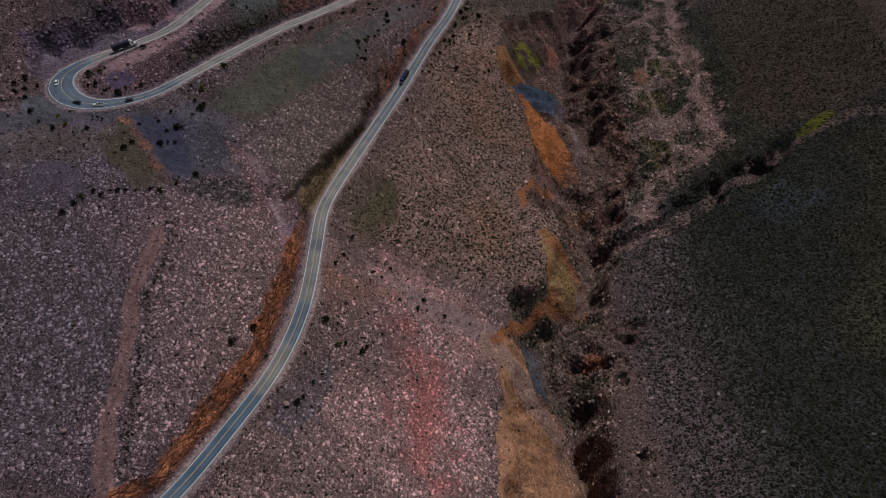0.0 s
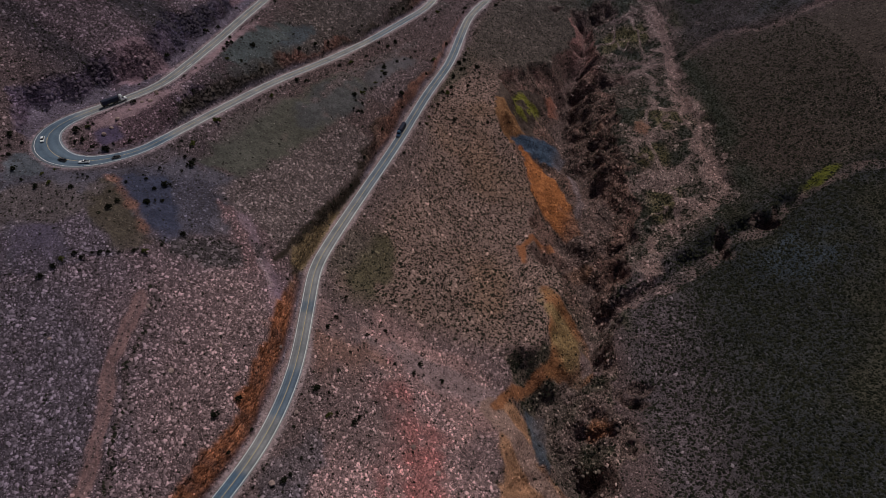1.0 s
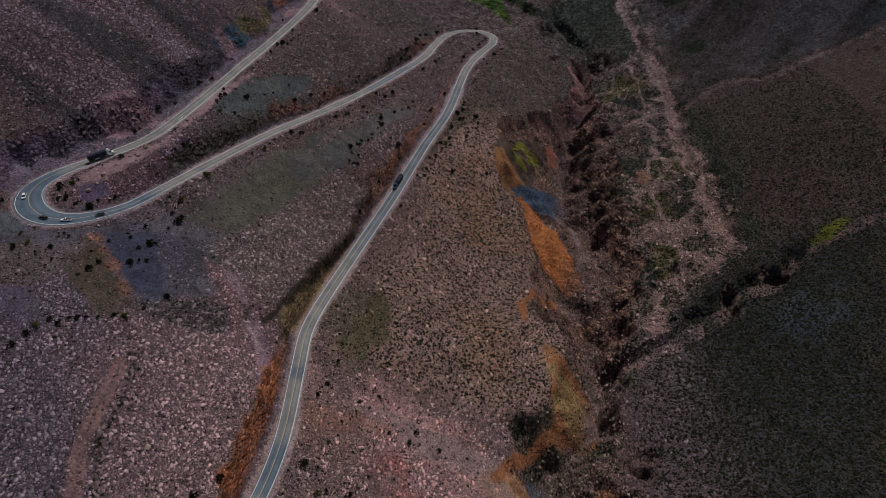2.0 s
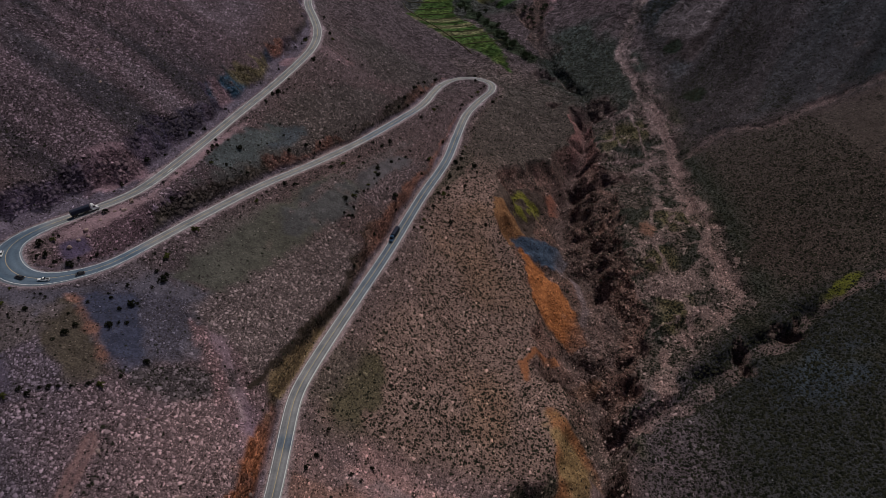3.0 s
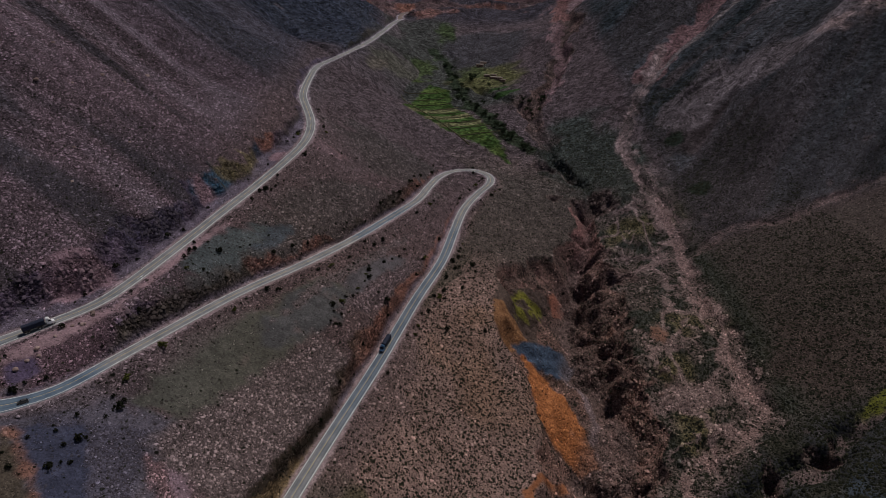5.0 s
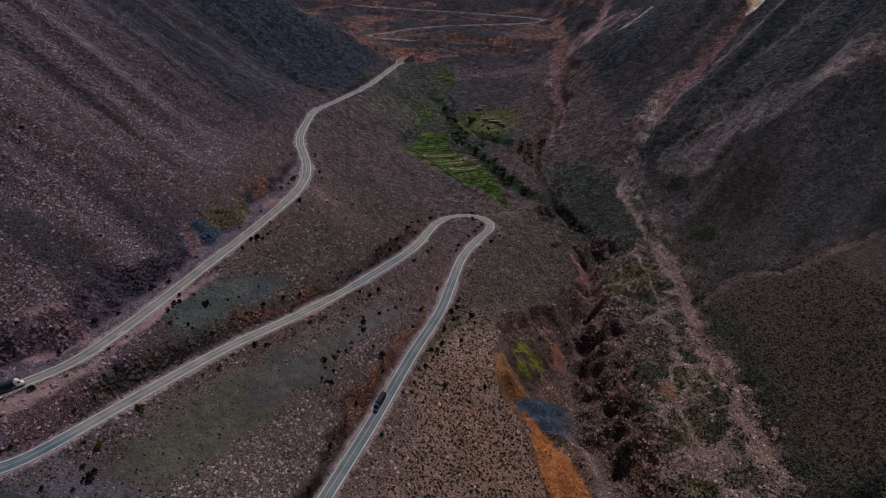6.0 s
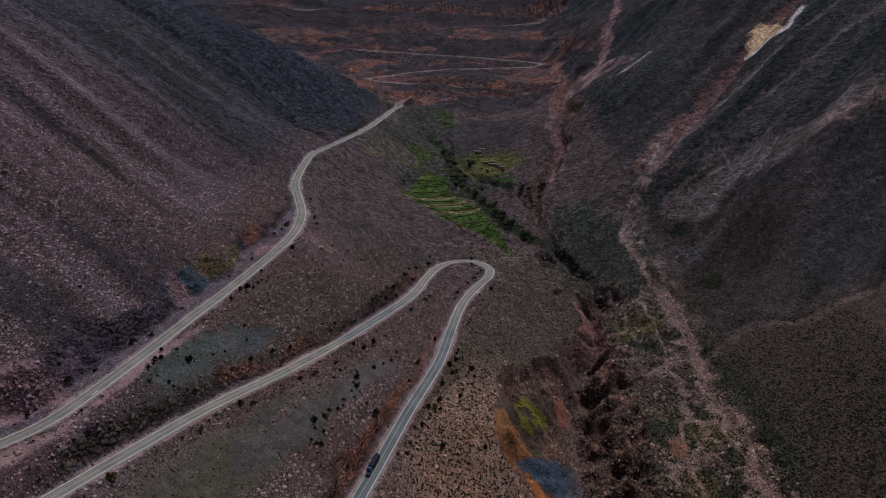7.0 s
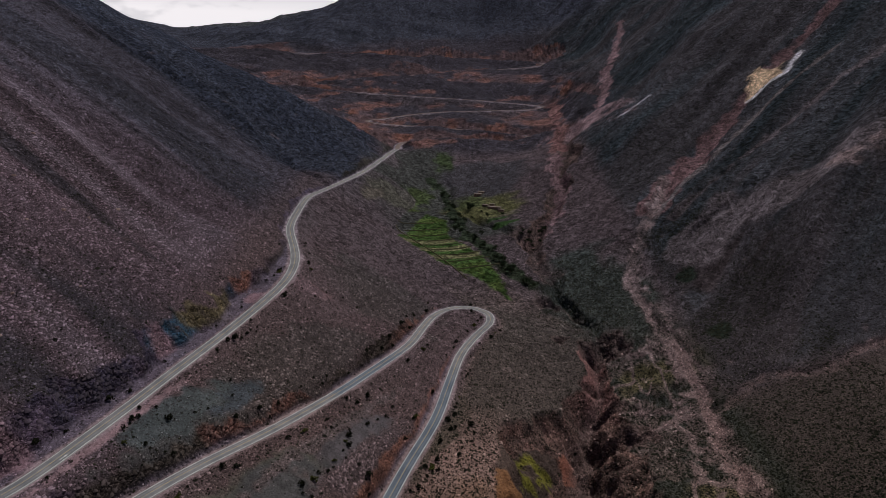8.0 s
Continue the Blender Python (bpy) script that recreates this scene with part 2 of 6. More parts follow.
# height of the bank cut above each leg of the road: leg, side, how it changes along y
BANKS = [(LEG_A, 1, (80, 200, 232, 245, 270, 300, 330, 420, 560), (3.4, 3.4, 2.6, 0.5, 4.0, 2.0, 1.5, 2.5, 0)),
         (LEG_B, -1, (290, 330, 370, 430, 470, 560, 640), (0, 6, 7, 4.5, 4, 4, 1)),
         (LEG_C, 1, (280, 304, 325, 345, 390, 440, 500, 540, 570, 620, 700, 1100), (0, 0, 0, 0, 0, 0, 0, 0, 1, 1, 1, 1))]
CAPS = (60, 11, 2.6, 7, 2.2, 5, 6, 6, 4, 4)
streams = [spline(s, 4.0) for s in (GORGE, BRANCH, WASH, SIDE_GULLY, HILL_GULLY, SPUR_GULLY, TERRACE_DITCH, EAST_GULLY, EAST_RILL, EAST_HOLLOW)]

ties = [p for form in LANDFORMS for p in form] + [tuple(p[:3]) for r in roads for p in r[::7]] + [tuple(p[:3]) for r in head_roads for p in r[::16]]
ties = np.array(ties, float)


def spread(r):
    return np.where(r > 1e-9, r * r * np.log(r + 1e-12), 0)


def bend_through(ties, slack):
    """Solves a thin plate laid over the landform lines."""
    n = len(ties)
    p = ties[:, :2] / 300
    m = np.zeros((n + 3, n + 3))
    m[:n, :n] = spread(np.linalg.norm(p[:, None] - p[None], axis=2)) + np.eye(n) * slack
    m[:n, n] = m[n, :n] = 1
    m[:n, n + 1:], m[n + 1:, :n] = p, p.T
    return np.linalg.solve(m, np.append(ties[:, 2], (0, 0, 0))), p


PLATE = bend_through(ties, 0.006)


def plate(x, y):
    w, p = PLATE
    out = np.empty(len(x))
    for i in range(0, len(x), 40000):
        q = np.stack([x[i:i + 40000], y[i:i + 40000]], 1) / 300
        d2 = (q[:, :1] - p[:, 0]) ** 2 + (q[:, 1:] - p[:, 1]) ** 2
        out[i:i + 40000] = (0.5 * d2 * np.log(d2 + 1e-12)) @ w[:len(p)] + w[len(p)] + q @ w[len(p) + 1:]
    return out


def across_west(x, y):
    return 0.94 * y + 0.34 * x, 0.94 * x - 0.34 * y


def across_east(x, y):
    return 0.74 * y - 0.67 * x, 0.67 * y + 0.74 * x


def ground_at(x, y):
    """Height of the ground and the fields that its materials use."""
    x, y = np.asarray(x, float).ravel(), np.asarray(y, float).ravel()
    z = plate(x, y)
    fields = {}
    far = smooth(700, 1400, y)
    west = smooth(-150, -215, x - 0.12 * (y - 400)) * smooth(250, 400, y)
    east = smooth(200, 290, x) * smooth(480, 640, y)
    z += fbm(x, y, 90, 3, 3) * (1.0 + 7 * far) * smooth(0, 60, np.abs(x) + y - 60)
    v, u = across_west(x, y)
    z += west * (3.4 * ridged(u * 0.16, v, 52, 21, 3) + 0.9 * ridged(u * 0.2, v, 15, 25, 2))
    v, u = across_east(x, y)
    fields["rill_east"] = ridged(u * 0.15, v, 60, 41, 3)
    z += east * (6.5 * fields["rill_east"] + 1.2 * ridged(u * 0.2, v, 18, 45, 2))
    z += far * 8 * ridged(x * 0.6, y * 0.35, 120, 51, 3)
    # banks cut above the road, dying out uphill
    for leg, hand, ys, hs in BANKS:
        d, side, (level, _) = near_line(x, y, leg, 70)
        ok = np.isfinite(d) & (side == hand)
        z = np.where(np.isfinite(d) & (side == -hand) & (d < 40) & (x > -184), np.minimum(z, level - 0.12 * np.clip(d - 6, 0, None) + 6 * smooth(18, 40, d)), z)
        z += np.where(ok, np.interp(y, ys, hs) * smooth(5, 11, d) * smooth(70, 14, d) * (1 + 0.25 * lattice(x, y, 30, 95)), 0)
    # streams and the gorge: floor and two walls with bays
    cut = np.zeros(len(x))
    wx = x + 7 * fbm(x, y, 30, 301, 4, 0.55)
    wy = y + 7 * fbm(x, y, 30, 311, 4, 0.55)
    for k, line in enumerate(streams):
        reach = 110 if k == 0 else 45
        bendy = k < 2
        d, side, (floor, wl_, wr_) = near_line(wx if bendy else x + 0.75 * (wx - x), wy if bendy else y + 0.75 * (wy - y), line, reach)
        if k == 0:
            rough_land = np.where(side < 0, smooth(95, 55, d), 0) * smooth(270, 330, y) * smooth(680, 600, y)
            knobby = rough_land * smooth(80, 30, d)
            z += rough_land * (1.0 * fbm(x, y * 0.6, 22, 55, 5, 0.6) - 1.0 * smooth(0.55, 0.95, ridged(x + 4 * lattice(x, y, 13, 57), y * 0.4, 15, 56, 1)))
            z += knobby * (2.6 * ridged(x + 0.5 * (wx - x), y + 0.5 * (wy - y), 26, 58, 3) + 1.4 * fbm(x, y, 9, 59, 3))
            fields["braid"] = rough_land
            fields["rugged"] = np.where(side > 0, 0.22, 1.0)
        bays = (0.34 * lattice(x, y, 26, 60 + k) + 0.20 * lattice(x, y, 10, 70 + k) + 0.08 * lattice(x, y, 4, 75 + k)) * np.where((side > 0) & (k == 0), 0.45, 1.0)
        width = np.where(side > 0, wl_, wr_) * (1 + bays) + 0.01
        bed = np.minimum(1.5 + 0.05 * width, width * 0.5)
        t = np.clip((d - bed) / np.maximum(width - bed, 0.5), 0, 1)
        t = np.where(np.isfinite(d), t, 1)
        gully = ridged(x * 0.8 + 0.5 * y, y * 0.8 - 0.5 * x, 18, 81 + k, 4)
        if k == 0:
            base = np.where(side > 0, np.where(t < 0.86, 0.74 * (t / 0.86) ** 0.9, 0.74 + 0.26 * (t - 0.86) / 0.14), t ** 0.8)
        else:
            base = t ** 1.3
        rise = np.clip(base + np.where(side > 0, 0.05, 0.12) * (1 if k < 2 else 0.7) * (gully + 0.8 * fbm(x, y, 12, 87, 3)) * np.sin(np.pi * np.clip(t, 0, 1)), 0, 1)
        if k in (2, 3, 4, 5, 7, 8, 9):
            rise = smooth(0, 1, rise)
        depth = np.clip(z - floor, 0, np.interp(y, (480, 560, 640, 760, 860), (60, 10, 8, 8, 5)) * np.clip(1 + 0.9 * smooth(520, 580, y) * lattice(x, y, 30, 77), 0.15, 2) if k == 0 else CAPS[k])
        z = np.where(t < 1, z - depth * (1 - rise), z)
        if k == 0:
            # ledges with steep faces on the far side of the channel
            tall = 6.5
            h = z - floor + 3.6 * fbm(x, y, 24, 88, 4, 0.55)
            q = np.floor(h / tall)
            ledge = tall * (q + smooth(0.5, 0.82, h / tall - q)) - h
            z += np.where((side < 0) & np.isfinite(d), 0.5 * ledge * smooth(1.5, 5, d - bed) * smooth(1.25, 0.95, d / np.maximum(width, 1)) * np.clip(depth / 9, 0, 1), 0)
        if k < 2:
            cut = np.maximum(cut, np.where(t < 1, np.clip(depth / 9, 0, 1) * smooth(1.0, 0.93, t), 0))
        fields["bed%d" % k] = np.where(np.isfinite(d), np.exp(-(np.clip(d - bed, 0, None) / (2.0 + 0.10 * width)) ** 2), 0)
    pit = np.zeros(len(x))
    for cx, cy, rx, ry, turn, deep in PITS:
        px, py = x - cx + 1.1 * (wx - x) + 2.6 * lattice(x, y, 5, 101), y - cy + 1.1 * (wy - y) + 2.6 * lattice(x, y, 5, 102)
        r = np.hypot((px * math.cos(turn) + py * math.sin(turn)) / rx, (py * math.cos(turn) - px * math.sin(turn)) / ry)
        hole = smooth(1.15, 0.35, r) * (1 + 0.3 * lattice(x, y, 7, 103))
        z -= 0.65 * deep * hole
        pit = np.maximum(pit, smooth(1.15, 0.9, r))
    fields["cut"], fields["pit"] = cut, pit
    crag = np.maximum(cut, 0.6 * pit)
    z += fbm(x, y, 7, 33, 4) * (0.18 + 0.5 * crag) + np.maximum(crag * fields["rugged"], 0.7 * pit) * (1.5 * fbm(wx, wy, 15, 35, 3, 0.5) + 0.9 * ridged(wx, wy, 12, 38, 2))
    # road benches: flat bed, cut bank above, fill below
    off_road, skirt = np.full(len(x), 99.0), np.zeros(len(x))
    bank, fill, shoulder = np.zeros(len(x)), np.zeros(len(x)), np.zeros(len(x))
    for line, half, steep in [(roads[0], 3.4, 1.7), (roads[1], 3.4, 2.3), (roads[2], 3.4, 2.3)] + [(r, 5.0, 0.65) for r in head_roads]:
        d, side, (level, breadth) = near_line(x, y, line, 60)
        ok = np.isfinite(d)
        edge = half * breadth + 0.5 + np.clip(0.9 + 1.2 * lattice(x, y, 21, 91) + 0.5 * lattice(x, y, 6, 92), 0.25, 4)
        out = np.clip(d - edge, 0, None)
        craggy = steep * (1 + 0.25 * lattice(x, y, 16, 93) + 0.22 * lattice(x, y, 5, 94))
        upper = (level > 159.5) & (side > 0)
        apron = np.where(upper, 8.0 + 4.6 * lattice(x, y, 22, 98) + 2.2 * lattice(x, y, 7, 96), 1.5 * np.clip(1 + 0.9 * lattice(x, y, 19, 98), 0.2, 2)) * smooth(640, 560, y)
        hi, lo = level + np.where(upper, 0.22, 0.3) * np.minimum(out, apron) + np.clip(out - apron, 0, None) * np.where(upper, 0.8 * craggy, craggy) - 0.12, level - out * 0.72 - 0.12
        skirt = np.maximum(skirt, np.where(ok & (z > hi), smooth(apron + 1.5, apron - 0.5, out) * smooth(0, 1, out), 0))
        was = z
        z = np.where(ok, np.clip(z, lo, hi), z)
        bank = np.maximum(bank, np.where(ok, np.clip((was - z) / 0.6, 0, 1) * smooth(0, 2.0, out), 0))
        off_road = np.minimum(off_road, np.where(ok, out, 99))
        fill = np.maximum(fill, np.where(ok, np.clip((z - was) / 1.2, 0, 1) * (out > 0), 0))
        shoulder = np.maximum(shoulder, np.where(ok, smooth(edge + 0.9, edge - 0.4, d), 0))
    z += bank * (1 - skirt) * (0.5 + 0.9 * smooth(158, 166, z)) * (1.0 * ridged(wx, wy, 17, 97, 2) + 0.7 * fbm(x, y, 8, 99, 2) - 0.3) * smooth(0.3, 3.0, off_road) * smooth(1150, 1080, y)
    h = z + 2.2 * fbm(x, y, 15, 89, 4, 0.6)
    q = np.floor(h / 4.5)
    z += bank * smooth(150, 160, z) * smooth(4.0, 8.0, off_road) * smooth(620, 560, y) * 0.85 * (4.5 * (q + smooth(0.4, 0.8, h / 4.5 - q)) - h)
    fields["skirt"] = skirt
    fields["bank"], fields["fill"], fields["shoulder"] = bank, fill, shoulder
    return z, fields


# ---- materials ----
def mat(name, rough=0.9, colour=None, metal=0.0, gloss=0.25):
    m = bpy.data.materials.new(name)
    m.use_nodes = True
    b = m.node_tree.nodes["Principled BSDF"]
    b.inputs["Roughness"].default_value = rough
    b.inputs["Specular IOR Level"].default_value = gloss
    b.inputs["Metallic"].default_value = metal
    if colour:
        b.inputs["Base Color"].default_value = (*colour, 1)
    return m, m.node_tree.nodes, m.node_tree.links, b


def math_node(n, l, op, a, b=None, c=None):
    node = n.new("ShaderNodeMath")
    node.operation = op
    for k, v in enumerate((a, b, c)):
        if v is None:
            continue
        if isinstance(v, (int, float)):
            node.inputs[k].default_value = v
        else:
            l.new(v, node.inputs[k])
    return node.outputs[0]


def mix_colour(n, l, fac, a, b, blend="MIX"):
    node = n.new("ShaderNodeMix")
    node.data_type, node.blend_type = "RGBA", blend
    for socket, v in ((node.inputs[0], fac), (node.inputs[6], a), (node.inputs[7], b)):
        if isinstance(v, (int, float)):
            socket.default_value = v
        elif isinstance(v, tuple):
            socket.default_value = (*v, 1)
        else:
            l.new(v, socket)
    return node.outputs[2]


def noise_node(n, l, where, scale, detail=3.0, rough=0.55):
    node = n.new("ShaderNodeTexNoise")
    node.inputs["Scale"].default_value, node.inputs["Detail"].default_value, node.inputs["Roughness"].default_value = scale, detail, rough
    l.new(where, node.inputs["Vector"])
    return node.outputs["Fac"]


def cells(n, l, where, scale):
    node = n.new("ShaderNodeTexVoronoi")
    node.inputs["Scale"].default_value = scale
    l.new(where, node.inputs["Vector"])
    return node


def ramp(n, l, value, a, b, lo=0.0, hi=1.0):
    node = n.new("ShaderNodeMapRange")
    node.inputs[1].default_value, node.inputs[2].default_value, node.inputs[3].default_value, node.inputs[4].default_value = a, b, lo, hi
    l.new(value, node.inputs[0])
    return node.outputs[0]


def bump_node(n, l, b, height, strength, distance):
    node = n.new("ShaderNodeBump")
    node.inputs["Strength"].default_value, node.inputs["Distance"].default_value = strength, distance
    l.new(height, node.inputs["Height"])
    l.new(node.outputs[0], b.inputs["Normal"])


def ground_material():
    """Soil tinted by place, strewn with stones and low tufts in the densities that the ground carries."""
    m, n, l, b = mat("stony_ground", 1.0, gloss=0.0)
    soil, cover = n.new("ShaderNodeAttribute"), n.new("ShaderNodeAttribute")
    soil.attribute_name, cover.attribute_name = "soil", "cover"
    parts = n.new("ShaderNodeSeparateColor")
    l.new(cover.outputs["Color"], parts.inputs[0])
    bushy, stony, rocky_, coarse = parts.outputs[0], parts.outputs[1], parts.outputs[2], cover.outputs["Alpha"]
    where = n.new("ShaderNodeTexCoord").outputs["Object"]

    def scaled(colour, factor):
        node = n.new("ShaderNodeVectorMath")
        node.operation = "SCALE"
        l.new(colour, node.inputs[0])
        l.new(factor, node.inputs[3])
        return node.outputs[0]

    def picked(texture):
        node = n.new("ShaderNodeSeparateColor")
        l.new(texture.outputs["Color"], node.inputs[0])
        return node.outputs

    def weighed(value, weight):
        """1 + (value - 1) * weight"""
        return math_node(n, l, "MULTIPLY_ADD", math_node(n, l, "SUBTRACT", value, 1.0), weight, 1.0)

    wobble = n.new("ShaderNodeTexNoise")
    wobble.inputs["Scale"].default_value, wobble.inputs["Detail"].default_value = 1.3, 1.0
    l.new(where, wobble.inputs["Vector"])
    shifted = n.new("ShaderNodeVectorMath")
    shifted.operation, shifted.inputs[1].default_value = "MULTIPLY_ADD", (0.5, 0.5, 0.5)
    l.new(wobble.outputs["Color"], shifted.inputs[0])
    l.new(where, shifted.inputs[2])
    shifted = shifted.outputs[0]
    # soil: faint broad patches, then grain
    broad = ramp(n, l, noise_node(n, l, where, 0.045, 4.0, 0.6), 0.3, 0.7, 0.84, 1.16)
    mottle = ramp(n, l, noise_node(n, l, where, 0.30, 4.0, 0.7), 0.3, 0.7, 0.80, 1.20)
    grain = ramp(n, l, noise_node(n, l, where, 1.1, 3.0, 0.75), 0.3, 0.7, 0.60, 1.40)
    grit = ramp(n, l, picked(cells(n, l, shifted, 1.9))[0], 0.0, 1.0, 0.55, 1.45)
    grain = weighed(math_node(n, l, "MULTIPLY", grain, grit), ramp(n, l, stony, 0.05, 0.7, 0.45, 1.0))
    tone = math_node(n, l, "MULTIPLY", math_node(n, l, "MULTIPLY", broad, mottle), grain)
    # coarse blocks and clumps of the high slopes
    blocks = picked(cells(n, l, shifted, 0.42))
    lumps = picked(cells(n, l, shifted, 0.20))
    rough = math_node(n, l, "MULTIPLY", ramp(n, l, blocks[0], 0.0, 1.0, 0.38, 1.70), ramp(n, l, lumps[0], 0.0, 1.0, 0.58, 1.46))
    tone = math_node(n, l, "MULTIPLY", tone, weighed(rough, coarse))
    tone = math_node(n, l, "MULTIPLY", tone, ramp(n, l, stony, 0.3, 1.0, 1.12, 0.80))
    colour, relief = scaled(soil.outputs["Color"], tone), None
    # broken rock: seams and ledges in three dimensions
    ledge = n.new("ShaderNodeMapping")
    ledge.inputs["Scale"].default_value, ledge.inputs["Rotation"].default_value = (1.0, 1.0, 1.9), (0.5, 0.35, 0.2)
    l.new(where, ledge.inputs[0])
    turned = n.new("ShaderNodeVectorMath")
    turned.operation, turned.inputs[1].default_value = "MULTIPLY_ADD", (0.9, 0.9, 0.9)
    l.new(wobble.outputs["Color"], turned.inputs[0])
    l.new(ledge.outputs[0], turned.inputs[2])
    broken, slabs = None, None
    for scale, lo, hi, gap in ((1.1, 0.55, 1.45, 0.06), (0.5, 0.55, 1.45, 0.05), (0.17, 0.70, 1.30, 0.02)):
        pick = picked(cells(n, l, turned.outputs[0], scale))
        seam = n.new("ShaderNodeTexVoronoi")
        seam.feature, seam.inputs["Scale"].default_value = "DISTANCE_TO_EDGE", scale
        l.new(turned.outputs[0], seam.inputs["Vector"])
        face = math_node(n, l, "MULTIPLY", ramp(n, l, pick[0], 0.0, 1.0, lo, hi), ramp(n, l, seam.outputs["Distance"], 0.0, gap * 1.6, 0.62, 1.0))
        lift = math_node(n, l, "MULTIPLY", math_node(n, l, "ADD", ramp(n, l, seam.outputs["Distance"], 0.0, 0.14, 0.0, 0.5), pick[1]), 0.22 / scale)
        broken = face if broken is None else math_node(n, l, "MULTIPLY", broken, face)
        slabs = lift if slabs is None else math_node(n, l, "ADD", slabs, lift)
    rock = scaled(soil.outputs["Color"], math_node(n, l, "MULTIPLY", math_node(n, l, "MULTIPLY", broken, broad), 1.15))
    colour = mix_colour(n, l, rocky_, colour, rock)
    # stones: own tone each, contact shade painted round them as a dark rim
    for scale, share, big in ((1.8, 0.95, 0.46), (1.0, 0.85, 0.44), (0.58, 0.30, 0.36)):
        stones = cells(n, l, shifted, scale)
        pick = picked(stones)
        lying = math_node(n, l, "LESS_THAN", pick[0], math_node(n, l, "MULTIPLY", stony, share))
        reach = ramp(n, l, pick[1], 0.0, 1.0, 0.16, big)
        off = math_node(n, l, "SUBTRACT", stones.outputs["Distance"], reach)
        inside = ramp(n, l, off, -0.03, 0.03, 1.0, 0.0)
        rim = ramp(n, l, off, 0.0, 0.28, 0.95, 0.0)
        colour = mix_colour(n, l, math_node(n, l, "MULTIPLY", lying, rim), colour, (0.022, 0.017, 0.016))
        face = scaled(soil.outputs["Color"], ramp(n, l, math_node(n, l, "POWER", pick[2], 2.0), 0.0, 1.0, 0.55, 3.6))
        on = math_node(n, l, "MULTIPLY", lying, inside)
        colour = mix_colour(n, l, on, colour, mix_colour(n, l, 0.14, face, (0.24, 0.20, 0.19)))
        bulge = math_node(n, l, "MULTIPLY", on, 0.55 / scale)
        relief = bulge if relief is None else math_node(n, l, "ADD", relief, bulge)
    # low tufts, single and in clumps
    dots = None
    for scale, share, small, big in ((0.85, 0.75, 0.16, 0.44), (0.50, 0.75, 0.14, 0.38), (0.22, 0.36, 0.06, 0.28)):
        tufts = cells(n, l, shifted, scale)
        which = picked(tufts)
        there = math_node(n, l, "LESS_THAN", which[0], math_node(n, l, "MULTIPLY", bushy, share))
        off = math_node(n, l, "SUBTRACT", tufts.outputs["Distance"], ramp(n, l, which[1], 0.0, 1.0, small, big))
        dot = math_node(n, l, "MULTIPLY", there, ramp(n, l, off, -0.04, 0.04, 1.0, 0.0))
        leaf = mix_colour(n, l, which[2], (0.006, 0.007, 0.005), (0.024, 0.025, 0.017))
        colour = mix_colour(n, l, math_node(n, l, "MULTIPLY", dot, 0.94), colour, leaf)
        dots = dot if dots is None else math_node(n, l, "MAXIMUM", dots, dot)
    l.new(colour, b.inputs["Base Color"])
    height = math_node(n, l, "MULTIPLY_ADD", dots, 0.6, relief)
    height = math_node(n, l, "MULTIPLY_ADD", noise_node(n, l, where, 0.45, 4.0, 0.65), 1.0, height)
    height = math_node(n, l, "MULTIPLY_ADD", noise_node(n, l, where, 0.10, 3.0, 0.6), 1.6, height)
    height = math_node(n, l, "MULTIPLY_ADD", math_node(n, l, "MULTIPLY", blocks[1], coarse), 0.9, height)
    height = math_node(n, l, "MULTIPLY_ADD", slabs, rocky_, height)
    bump_node(n, l, b, height, 0.9, 0.9)
    return m


def asphalt_material():
    m, n, l, b = mat("asphalt", 0.85)
    lane = n.new("ShaderNodeAttribute")
    lane.attribute_name = "lane"
    p = n.new("ShaderNodeSeparateColor")
    l.new(lane.outputs["Color"], p.inputs[0])
    where = n.new("ShaderNodeTexCoord").outputs["Object"]
    patchy = noise_node(n, l, where, 0.11, 4.0, 0.6)
    grain = ramp(n, l, noise_node(n, l, where, 1.4, 4.0, 0.7), 0.25, 0.75, 0.8, 1.2)
    worn = mix_colour(n, l, ramp(n, l, patchy, 0.35, 0.65), (0.175, 0.178, 0.188), (0.275, 0.268, 0.270))
    fresh = mix_colour(n, l, ramp(n, l, patchy, 0.35, 0.65), (0.064, 0.106, 0.160), (0.102, 0.152, 0.212))
    colour = mix_colour(n, l, p.outputs[1], worn, fresh)
    tracks = n.new("ShaderNodeMath")
    tracks.operation = "SINE"
    l.new(math_node(n, l, "MULTIPLY", p.outputs[0], 25.1), tracks.inputs[0])
    rut = ramp(n, l, tracks.outputs[0], -1.0, 1.0, 0.86, 1.08)
    dust = ramp(n, l, math_node(n, l, "ABSOLUTE", math_node(n, l, "SUBTRACT", p.outputs[0], 0.5)), 0.40, 0.5, 0.0, 0.75)
    colour = mix_colour(n, l, math_node(n, l, "MULTIPLY", dust, ramp(n, l, grain, 0.8, 1.2, 0.5, 1.0)), colour, (0.40, 0.345, 0.325))
    s = n.new("ShaderNodeVectorMath")
    s.operation = "SCALE"
    l.new(colour, s.inputs[0])
    l.new(math_node(n, l, "MULTIPLY", grain, rut), s.inputs[3])
    l.new(s.outputs[0], b.inputs["Base Color"])
    bump_node(n, l, b, grain, 0.3, 0.05)
    return m


def worn_paint(name, colour):
    m, n, l, b = mat(name, 0.7)
    where = n.new("ShaderNodeTexCoord").outputs["Object"]
    l.new(mix_colour(n, l, ramp(n, l, noise_node(n, l, where, 0.5, 5.0, 0.7), 0.56, 0.76), colour, (0.27, 0.25, 0.24)), b.inputs["Base Color"])
    return m


